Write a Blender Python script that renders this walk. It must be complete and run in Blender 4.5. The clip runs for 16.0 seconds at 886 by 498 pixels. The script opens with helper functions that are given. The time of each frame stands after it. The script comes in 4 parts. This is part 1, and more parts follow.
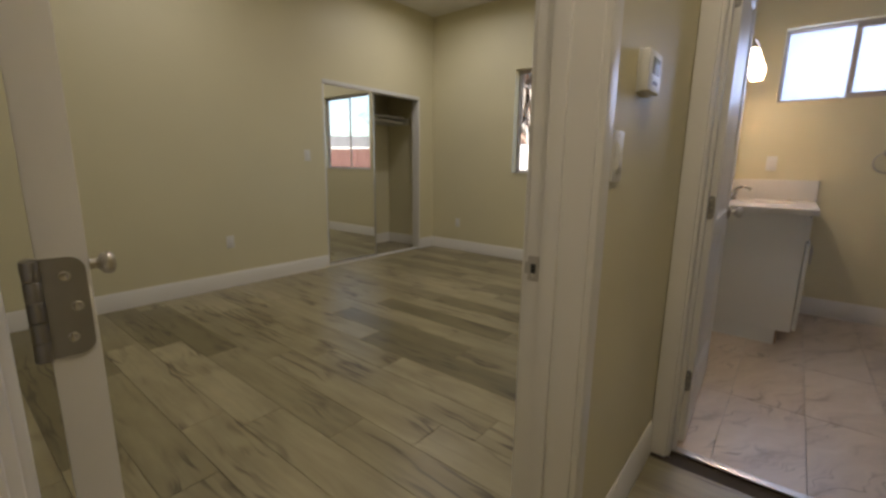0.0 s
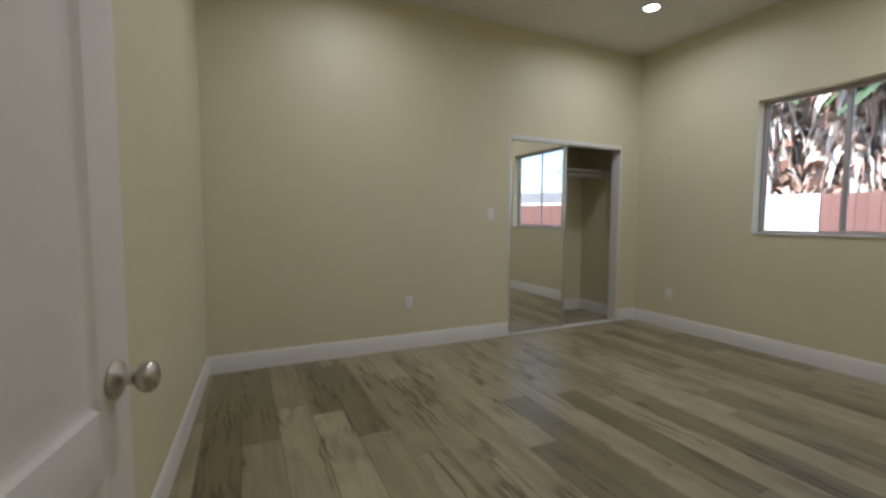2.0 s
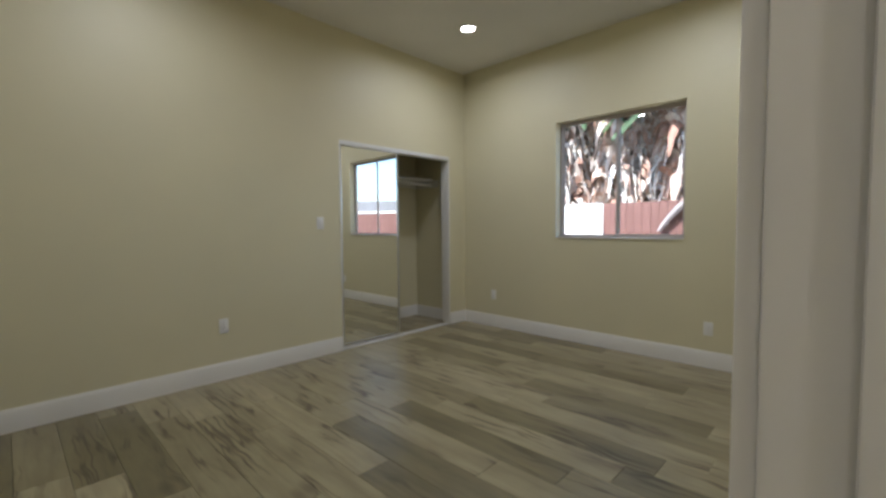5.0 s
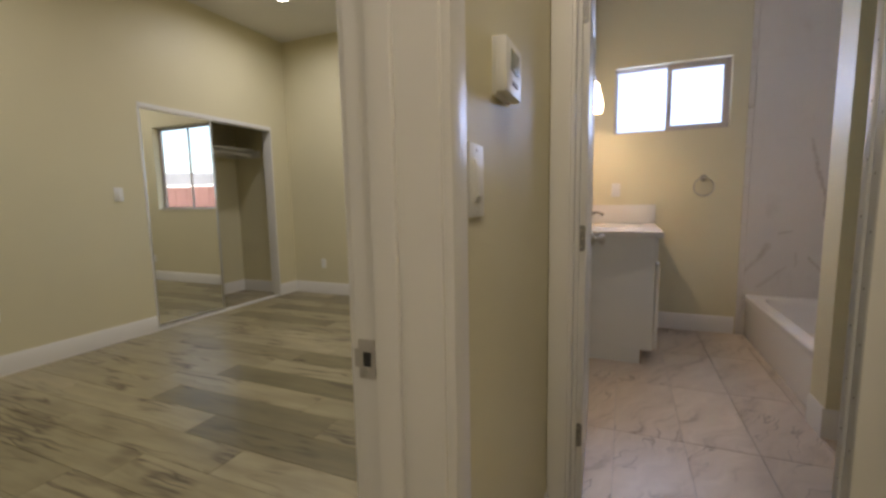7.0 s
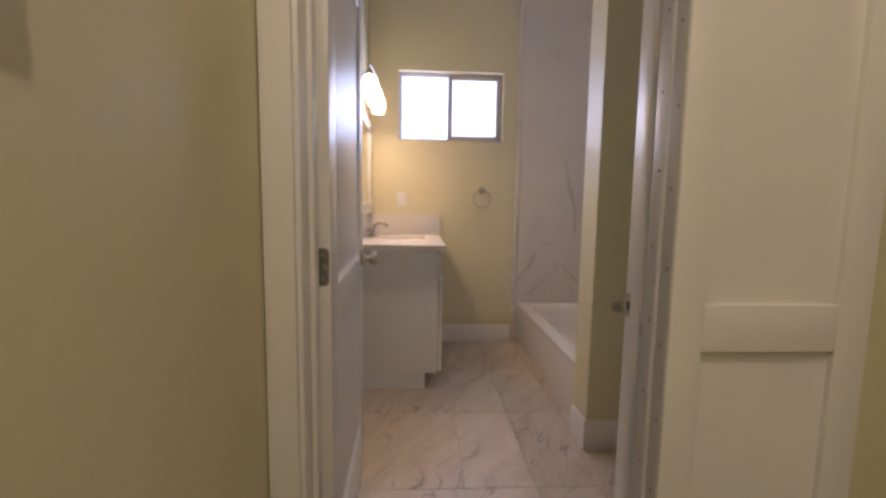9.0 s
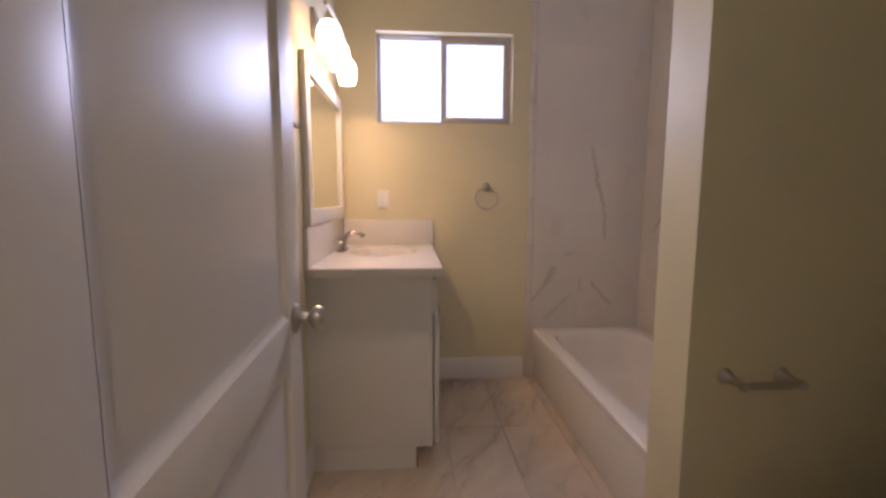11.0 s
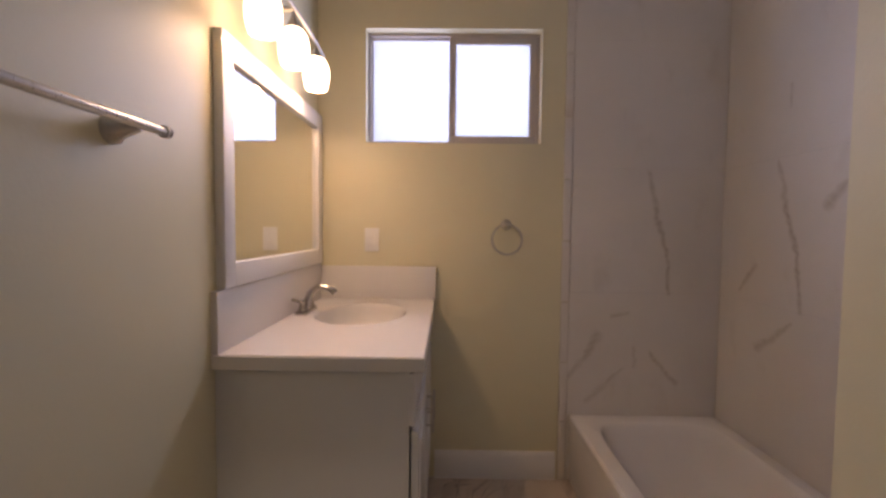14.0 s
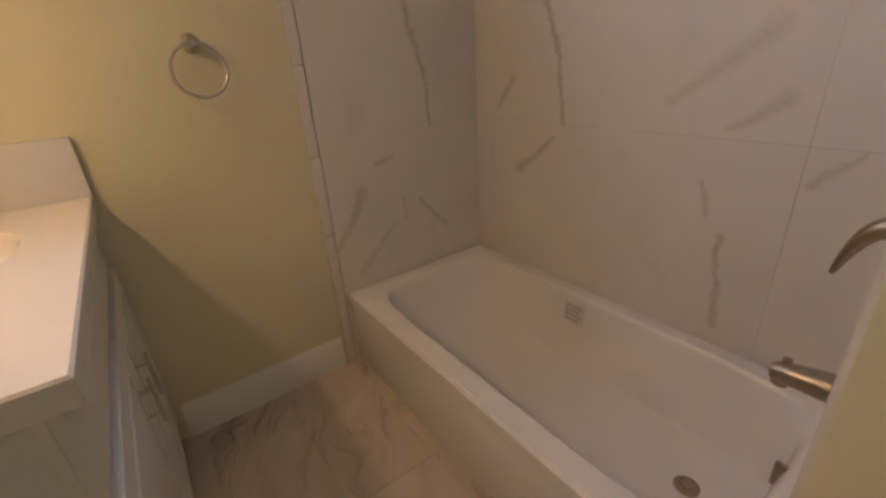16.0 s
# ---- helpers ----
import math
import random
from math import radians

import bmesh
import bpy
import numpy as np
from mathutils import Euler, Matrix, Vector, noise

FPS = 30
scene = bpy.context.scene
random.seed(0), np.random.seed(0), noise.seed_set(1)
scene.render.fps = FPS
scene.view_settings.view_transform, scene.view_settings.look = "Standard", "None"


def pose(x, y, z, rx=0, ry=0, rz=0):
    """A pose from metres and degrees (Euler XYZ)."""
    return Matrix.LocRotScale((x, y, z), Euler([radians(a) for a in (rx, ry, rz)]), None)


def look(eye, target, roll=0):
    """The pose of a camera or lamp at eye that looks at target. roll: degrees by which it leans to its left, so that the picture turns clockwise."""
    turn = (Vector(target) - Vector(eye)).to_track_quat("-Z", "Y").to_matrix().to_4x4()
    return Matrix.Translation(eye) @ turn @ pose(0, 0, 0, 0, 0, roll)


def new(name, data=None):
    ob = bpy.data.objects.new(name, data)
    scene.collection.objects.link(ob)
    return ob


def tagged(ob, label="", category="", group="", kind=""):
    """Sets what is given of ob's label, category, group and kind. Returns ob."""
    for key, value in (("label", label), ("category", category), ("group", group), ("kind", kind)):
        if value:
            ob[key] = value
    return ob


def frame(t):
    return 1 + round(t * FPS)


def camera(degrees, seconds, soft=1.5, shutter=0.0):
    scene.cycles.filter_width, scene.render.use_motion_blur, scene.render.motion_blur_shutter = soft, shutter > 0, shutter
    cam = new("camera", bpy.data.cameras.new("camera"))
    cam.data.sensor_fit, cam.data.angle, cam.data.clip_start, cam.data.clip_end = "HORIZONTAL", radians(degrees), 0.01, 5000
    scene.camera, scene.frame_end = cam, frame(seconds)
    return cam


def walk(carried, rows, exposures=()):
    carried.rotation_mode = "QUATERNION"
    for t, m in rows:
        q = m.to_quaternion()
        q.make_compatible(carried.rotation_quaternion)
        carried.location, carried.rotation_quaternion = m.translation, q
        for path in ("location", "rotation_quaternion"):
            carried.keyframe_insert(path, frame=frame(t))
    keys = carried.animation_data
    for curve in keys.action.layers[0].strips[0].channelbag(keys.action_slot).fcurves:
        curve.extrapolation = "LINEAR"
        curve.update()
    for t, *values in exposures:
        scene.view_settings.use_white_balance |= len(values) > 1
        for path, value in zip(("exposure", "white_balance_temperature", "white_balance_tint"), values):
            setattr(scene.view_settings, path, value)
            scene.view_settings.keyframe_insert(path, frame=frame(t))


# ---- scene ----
cam = camera(92.1, 16.0, soft=2.8)
PATH = [
    (0, (0.333, 0.087, 1.157), (-0.906, 1.608, 0.773), 0.7),
    (0.5, (0.240, 0.183, 1.151), (-1.324, 1.372, 0.777), -0.6),
    (1, (0.123, 0.296, 1.171), (-1.563, 1.327, 0.864), 0.5),
    (1.5, (0.036, 0.393, 1.183), (-1.724, 1.305, 0.92), 0.1),
    (2, (-0.047, 0.506, 1.195), (-1.852, 1.356, 1.056), 0.3),
    (2.5, (-0.061, 0.611, 1.22), (-1.835, 1.531, 1.15), 1.3),
    (3, (-0.118, 0.7, 1.262), (-1.76, 1.84, 1.193), 1.0),
    (3.5, (-0.155, 0.713, 1.265), (-1.627, 2.064, 1.173), 1.1),
    (3.7, (-0.164, 0.722, 1.276), (-1.586, 2.126, 1.173), 1.0),
    (5.8, (0.018, 0.575, 1.164), (-1.355, 2.025, 1.049), -1.5),
    (6, (0.059, 0.524, 1.184), (-1.248, 2.029, 1.014), -0.8),
    (6.5, (0.144, 0.483, 1.169), (-0.954, 2.144, 0.979), -0.7),
    (7, (0.223, 0.466, 1.154), (-0.552, 2.296, 0.922), -1.1),
    (7.5, (0.284, 0.499, 1.15), (-0.177, 2.432, 0.928), 0.1),
    (8, (0.317, 0.617, 1.144), (0.103, 2.589, 0.885), 0.8),
    (8.5, (0.303, 0.81, 1.129), (0.278, 2.799, 0.92), 2.2),
    (9, (0.321, 0.993, 1.161), (0.423, 2.98, 0.955), 0.9),
    (9.5, (0.354, 1.208, 1.164), (0.483, 3.193, 0.957), 0.7),
    (9.7, (0.373, 1.284, 1.17), (0.498, 3.268, 0.948), 0.3),
    (11.8, (0.323, 2.026, 1.218), (0.471, 4.007, 0.988), 0.2),
    (12, (0.37, 2.066, 1.224), (0.457, 4.052, 1.011), 0.2),
    (12.5, (0.428, 2.192, 1.259), (0.427, 4.187, 1.113), 1.0),
    (13, (0.481, 2.274, 1.267), (0.427, 4.272, 1.183), 0.6),
    (13.5, (0.515, 2.341, 1.272), (0.424, 4.338, 1.213), 0.2),
    (14, (0.528, 2.444, 1.266), (0.509, 4.441, 1.168), 0.6),
    (14.5, (0.519, 2.613, 1.251), (0.719, 4.593, 1.052), 0.5),
    (15, (0.514, 2.746, 1.214), (0.944, 4.66, 0.825), -1.3),
    (15.5, (0.548, 2.896, 1.182), (1.232, 4.671, 0.565), -1.3),
    (16, (0.589, 3.041, 1.198), (1.636, 4.539, 0.387), -4.0),
]
EXPOSURES = [(0.0, 1.42, 6600, 14), (0.8, 1.52, 5800, 15), (3.7, 1.66, 5600, 13), (6.0, 1.62, 5900, 12), (7.0, 1.80, 6400, 15), (8.5, 1.95, 6850, 20), (9.5, 1.88, 7000, 24), (12.0, 1.74, 7300, 30), (14.0, 1.34, 7300, 29), (14.5, 1.20, 7400, 26), (15.0, 1.26, 7900, 23), (16.0, 1.58, 8500, 20)]
walk(cam, [(t, look(eye, target, roll)) for t, eye, target, roll in PATH], EXPOSURES)

# ---- light ----
SUN_ELEV, SUN_AZ = radians(52), radians(200)
world = bpy.data.worlds.new("sky")
world.use_nodes = True
scene.world = world
wn = world.node_tree.nodes
sky = wn.new("ShaderNodeTexSky")
sky.sky_type, sky.sun_disc, sky.sun_elevation, sky.sun_rotation = "NISHITA", False, SUN_ELEV, SUN_AZ
world.node_tree.links.new(sky.outputs[0], wn["Background"].inputs[0])
wn["Background"].inputs[1].default_value = 0.15
sun = new("sun", bpy.data.lights.new("sun", "SUN"))
sun.data.energy, sun.data.angle, sun.data.color = 5.0, radians(0.5), (1.0, 0.95, 0.88)
sdir = Vector((math.sin(SUN_AZ) * math.cos(SUN_ELEV), math.cos(SUN_AZ) * math.cos(SUN_ELEV), math.sin(SUN_ELEV)))
sun.matrix_world = look(sdir * 30, (0, 0, 0))


def disk_lamp(x, y, z, watts, color, size=0.11, spread=180):
    la = new("downlight_glow", bpy.data.lights.new("downlight_glow", "AREA"))
    la.data.shape, la.data.size, la.data.energy, la.data.color = "DISK", size, watts, color
    la.data.spread = radians(spread)
    la.matrix_world = look((x, y, z), (x, y + 1e-4, 0))
    return la


CEIL = 3.09
LAMPS = [(-2.83, 3.86), (-2.83, 1.35), (-1.0, 3.86), (-1.0, 1.35)]
for lx, ly in LAMPS:
    disk_lamp(lx, ly, CEIL - 0.012, 3.1 if ly > 2 else 2.4, (1.0, 0.97, 0.96), spread=168)
# two unseen hall downlights, added as fill for the hall walls and doors
HALL_FILL_LAMPS = [(0.5, -0.6), (0.6, 0.6)]
for (lx, ly), watts in zip(HALL_FILL_LAMPS, (2.0, 3.7)):
    disk_lamp(lx, ly, CEIL - 0.012, watts, (1.0, 0.90, 0.76))
# light out of the open mouths of the vanity lamp's shades
SHADE_Y, SHADE_Z, SHADE_X = (3.675, 3.913, 4.160), 1.872, 0.003
for ly in SHADE_Y:
    disk_lamp(SHADE_X, ly, SHADE_Z - 0.058, 0.42, (1.0, 0.78, 0.53), 0.07)
# daylight at the frosted bathroom window
win_light = new("window_daylight", bpy.data.lights.new("window_daylight", "AREA"))
win_light.data.shape, win_light.data.size, win_light.data.size_y = "RECTANGLE", 0.95, 0.65
win_light.data.energy, win_light.data.color = 9.5, (0.54, 0.66, 1.0)
win_light.matrix_world = look((0.545, 4.80, 1.96), (0.545, 0, 1.96))

# ---- materials ----


class Mat:
    """A principled material with short calls for its nodes."""

    def __init__(self, name, color=(0.8, 0.8, 0.8), rough=0.5, metal=0.0, **more):
        self.m = bpy.data.materials.new(name)
        self.m.use_nodes = True
        self.t = self.m.node_tree
        self.b = self.t.nodes["Principled BSDF"]
        self.b.inputs["Base Color"].default_value = (*color, 1)
        self.b.inputs["Roughness"].default_value = rough
        self.b.inputs["Metallic"].default_value = metal
        for k, v in more.items():
            self.b.inputs[k.replace("_", " ")].default_value = v

    def n(self, kind, **inputs):
        nd = self.t.nodes.new("ShaderNode" + kind)
        for k, v in inputs.items():
            self.put(v, nd.inputs[k.replace("_", " ")])
        return nd

    def put(self, v, sock):
        if isinstance(v, bpy.types.NodeSocket):
            self.t.links.new(v, sock)
        else:
            sock.default_value = v

    def math(self, op, a, b=0.0):
        nd = self.t.nodes.new("ShaderNodeMath")
        nd.operation = op
        self.put(a, nd.inputs[0])
        self.put(b, nd.inputs[1])
        return nd.outputs[0]

    def vmath(self, op, a, b):
        nd = self.t.nodes.new("ShaderNodeVectorMath")
        nd.operation = op
        self.put(a, nd.inputs[0])
        self.put(b, nd.inputs[1])
        return nd.outputs[0]

    def ramp(self, fac, *stops):
        nd = self.t.nodes.new("ShaderNodeValToRGB")
        self.put(fac, nd.inputs[0])
        e = nd.color_ramp.elements
        while len(e) < len(stops):
            e.new(0.5)
        for el, (p, c) in zip(e, stops):
            el.position, el.color = p, (*c, 1) if len(c) == 3 else c
        return nd.outputs[0]

    def mix(self, fac, a, b, mode="MIX"):
        nd = self.t.nodes.new("ShaderNodeMix")
        nd.data_type, nd.blend_type = "RGBA", mode
        self.put(fac, nd.inputs[0])
        self.put(a if isinstance(a, bpy.types.NodeSocket) else (*a, 1), nd.inputs[6])
        self.put(b if isinstance(b, bpy.types.NodeSocket) else (*b, 1), nd.inputs[7])
        return nd.outputs[2]

    def coords(self, which="Object"):
        return self.n("TexCoord").outputs[which]

    def noise(self, vec, scale, detail=4.0, rough=0.55):
        return self.n("TexNoise", Vector=vec, Scale=scale, Detail=detail, Roughness=rough).outputs["Fac"]

    def bump(self, height, strength, dist=0.01):
        self.t.links.new(self.n("Bump", Height=height, Strength=strength, Distance=dist).outputs[0], self.b.inputs["Normal"])

    def base(self, c):
        self.t.links.new(c, self.b.inputs["Base Color"])

    def rough(self, r):
        self.t.links.new(r, self.b.inputs["Roughness"])


def paint(name, color, rough=0.55, texture=0.12, scale=160.0, vary=0.05):
    k = Mat(name, color, rough)
    p = k.n("NewGeometry").outputs["Position"]
    big = k.noise(p, 1.3, 3.0)
    lo = tuple(c * (1 - vary) for c in color)
    hi = tuple(min(1, c * (1 + vary)) for c in color)
    k.base(k.ramp(big, (0.3, lo), (0.7, hi)))
    fine = k.noise(p, scale, 3.0)
    k.bump(fine, texture, 0.004)
    k.rough(k.math("ADD", k.math("MULTIPLY", k.noise(p, 7.0, 1.0), 0.08), rough - 0.04))
    return k.m


WALL = paint("cream_wall_paint", (0.67, 0.62, 0.425), 0.52, 0.10, 130.0, 0.02)
CEILING = paint("white_ceiling_paint", (0.74, 0.72, 0.68), 0.7, 0.2, 120.0, 0.03)
TRIM = paint("white_trim_enamel", (0.76, 0.74, 0.70), 0.30, 0.015, 60.0, 0.015)
DOOR = paint("white_door_enamel", (0.74, 0.72, 0.68), 0.32, 0.02, 90.0, 0.015)
CABINET = paint("white_cabinet_lacquer", (0.68, 0.67, 0.64), 0.33, 0.04, 60.0, 0.03)
PLASTIC = paint("white_plastic", (0.78, 0.77, 0.74), 0.35, 0.0, 60.0, 0.02)
STONE = paint("cultured_stone_top", (0.72, 0.69, 0.65), 0.16, 0.02, 40.0, 0.03)
ENAMEL = paint("white_tub_enamel", (0.78, 0.75, 0.71), 0.10, 0.01, 20.0, 0.02)
GROUT = paint("pale_grout", (0.50, 0.46, 0.41), 0.9, 0.3, 200.0, 0.1)
TILEGROUT = paint("white_grout", (0.64, 0.60, 0.54), 0.8, 0.1, 200.0, 0.04)
SUBFLOOR = paint("dark_joint", (0.07, 0.055, 0.04), 0.9, 0.2, 100.0, 0.1)
WOODWHITE = paint("white_shelf_paint", (0.72, 0.70, 0.64), 0.5, 0.05, 80.0, 0.03)
# window vinyl, its dimness against the bright panes put into the colour
BACKLIT_VINYL = paint("backlit_vinyl_frame", (0.46, 0.41, 0.37), 0.4, 0.02, 60.0, 0.02)
RAWWOOD = paint("raw_plywood", (0.30, 0.19, 0.10), 0.7, 0.2, 60.0, 0.15)
PRINT = paint("faded_grey_print", (0.46, 0.43, 0.40), 0.6, 0.0, 60.0, 0.02)
PAPER = paint("white_label_paper", (0.66, 0.63, 0.59), 0.5, 0.0, 60.0, 0.02)
VINYL = paint("white_vinyl_frame", (0.72, 0.72, 0.70), 0.35, 0.02, 60.0, 0.02)
STUCCO = paint("pale_stucco", (0.62, 0.58, 0.52), 0.9, 0.6, 40.0, 0.06)
HINGEGREY = paint("grey_white_hinge_paint", (0.52, 0.52, 0.52), 0.35, 0.02, 60.0, 0.03)
DARK = Mat("dark_slot", (0.02, 0.02, 0.02), 0.6).m
RUBBER = Mat("grey_print", (0.25, 0.25, 0.25), 0.6).m
LCD = Mat("lcd_grey_green", (0.30, 0.32, 0.27), 0.2).m
MIRROR = Mat("mirror_silver", (0.86, 0.87, 0.85), 0.015, 1.0).m


def brushed(name, color, rough):
    k = Mat(name, color, rough, 1.0)
    p = k.coords()
    g = k.noise(k.vmath("MULTIPLY", p, (400.0, 400.0, 25.0)), 1.0, 2.0)
    k.rough(k.math("ADD", k.math("MULTIPLY", g, 0.18), rough - 0.09))
    k.base(k.ramp(k.noise(p, 30.0), (0.3, tuple(c * 0.9 for c in color)), (0.7, color)))
    return k.m


NICKEL = brushed("satin_nickel", (0.56, 0.53, 0.48), 0.30)
BRONZE = brushed("brushed_bronze_nickel", (0.47, 0.39, 0.30), 0.30)
CHROME = brushed("polished_chrome", (0.46, 0.43, 0.40), 0.16)
ALU = brushed("satin_aluminium", (0.66, 0.66, 0.65), 0.32)
STEEL = brushed("zinc_hinge_steel", (0.36, 0.35, 0.34), 0.38)


def plank_material(name, *tones):
    """Oak-look vinyl; tones are the body colours that the boards of this shade run between."""
    k = Mat(name, rough=0.42)
    rnd = k.n("ObjectInfo").outputs["Random"]
    p = k.vmath("ADD", k.coords(), k.n("CombineXYZ", X=k.math("MULTIPLY", rnd, 91.0), Y=k.math("MULTIPLY", rnd, 37.0), Z=0.0).outputs[0])
    tone = k.ramp(k.math("FRACT", k.math("MULTIPLY", rnd, 7.31)), *[(f / (len(tones) - 1), c) for f, c in enumerate(tones)])
    warp = k.noise(k.vmath("MULTIPLY", p, (1.6, 5.0, 1.0)), 1.0, 3.0)
    q = k.vmath("ADD", k.vmath("MULTIPLY", p, (1.4, 26.0, 1.0)), k.n("CombineXYZ", X=0.0, Y=k.math("MULTIPLY", warp, 2.6), Z=0.0).outputs[0])
    grain = k.noise(q, 1.0, 6.0, 0.65)
    cloud = k.noise(k.vmath("MULTIPLY", p, (2.2, 7.0, 1.0)), 1.0, 3.0)
    c = k.mix(1.0, tone, k.ramp(grain, (0.25, (0.74, 0.72, 0.68)), (0.5, (1, 1, 1)), (0.8, (1.16, 1.14, 1.08))), "MULTIPLY")
    c = k.mix(1.0, c, k.ramp(cloud, (0.3, (0.82, 0.80, 0.78)), (0.65, (1.1, 1.1, 1.1))), "MULTIPLY")
    # dark splits along the grain
    w2 = k.noise(k.vmath("MULTIPLY", p, (2.3, 3.0, 1.0)), 1.0, 2.0)
    q2 = k.vmath("ADD", k.vmath("MULTIPLY", p, (1.1, 13.0, 1.0)), k.n("CombineXYZ", X=3.0, Y=k.math("MULTIPLY", w2, 1.5), Z=1.0).outputs[0])
    split = k.noise(q2, 1.0, 2.5, 0.5)
    line = k.ramp(k.math("ABSOLUTE", k.math("SUBTRACT", split, 0.5)), (0.0, (1, 1, 1)), (0.048, (0, 0, 0)))
    gate = k.ramp(k.noise(k.vmath("MULTIPLY", p, (1.7, 4.0, 1.0)), 1.0, 2.0), (0.50, (0, 0, 0)), (0.60, (1, 1, 1)))
    c = k.mix(k.math("MULTIPLY", k.math("MULTIPLY", line, gate), 0.9), c, (0.070, 0.048, 0.028))
    # knots
    v = k.n("TexVoronoi", Vector=k.vmath("MULTIPLY", p, (1.5, 3.4, 1.0)), Scale=1.0, Randomness=1.0)
    knot = k.ramp(v.outputs["Distance"], (0.035, (1, 1, 1)), (0.15, (0, 0, 0)))
    pick = k.ramp(k.n("SeparateColor", Color=v.outputs["Color"]).outputs[0], (0.60, (0, 0, 0)), (0.64, (1, 1, 1)))
    c = k.mix(k.math("MULTIPLY", k.math("MULTIPLY", knot, pick), 0.7), c, (0.075, 0.052, 0.032))
    k.base(c)
    k.bump(grain, 0.12, 0.003)
    k.rough(k.math("ADD", k.math("MULTIPLY", grain, 0.18), 0.27))
    return k.m


PLANK = plank_material("oak_vinyl_plank", (0.255, 0.222, 0.130), (0.300, 0.262, 0.156), (0.340, 0.298, 0.182), (0.375, 0.330, 0.208))
DARKPLANK = plank_material("smoked_oak_vinyl_plank", (0.178, 0.154, 0.084), (0.225, 0.196, 0.110))


def marble(name, base, vein, scale, width, rough, cloud):
    k = Mat(name, base, rough)
    rnd = k.n("ObjectInfo").outputs["Random"]
    off = k.n("CombineXYZ", X=k.math("MULTIPLY", rnd, 53.0), Y=k.math("MULTIPLY", rnd, 17.0), Z=k.math("MULTIPLY", rnd, 29.0)).outputs[0]
    p = k.vmath("ADD", k.coords(), off)
    wob = k.n("TexNoise", Vector=p, Scale=2.6, Detail=4.0).outputs["Color"]
    q = k.vmath("ADD", k.vmath("MULTIPLY", p, (1.0, 1.0, 0.42)), k.vmath("MULTIPLY", wob, (0.22, 0.22, 0.22)))
    v = k.n("TexVoronoi", Vector=q, Scale=scale)
    v.feature = "DISTANCE_TO_EDGE"
    line = k.ramp(v.outputs["Distance"], (0.0, (1, 1, 1)), (width, (0.25, 0.25, 0.25)), (width * 3.5, (0, 0, 0)))
    gate = k.ramp(k.noise(p, 3.1, 3.0), (0.46, (0, 0, 0)), (0.58, (1, 1, 1)))
    fac = k.math("MULTIPLY", k.math("MULTIPLY", line, gate), 0.62)
    soft = k.noise(k.vmath("MULTIPLY", p, (1.0, 1.0, 0.6)), 2.0, 5.0)
    body = k.ramp(soft, (0.35, tuple(c * (1 - cloud) for c in base)), (0.62, base))
    k.base(k.mix(fac, body, vein))
    k.rough(k.math("ADD", k.math("MULTIPLY", soft, 0.08), rough - 0.04))
    return k.m


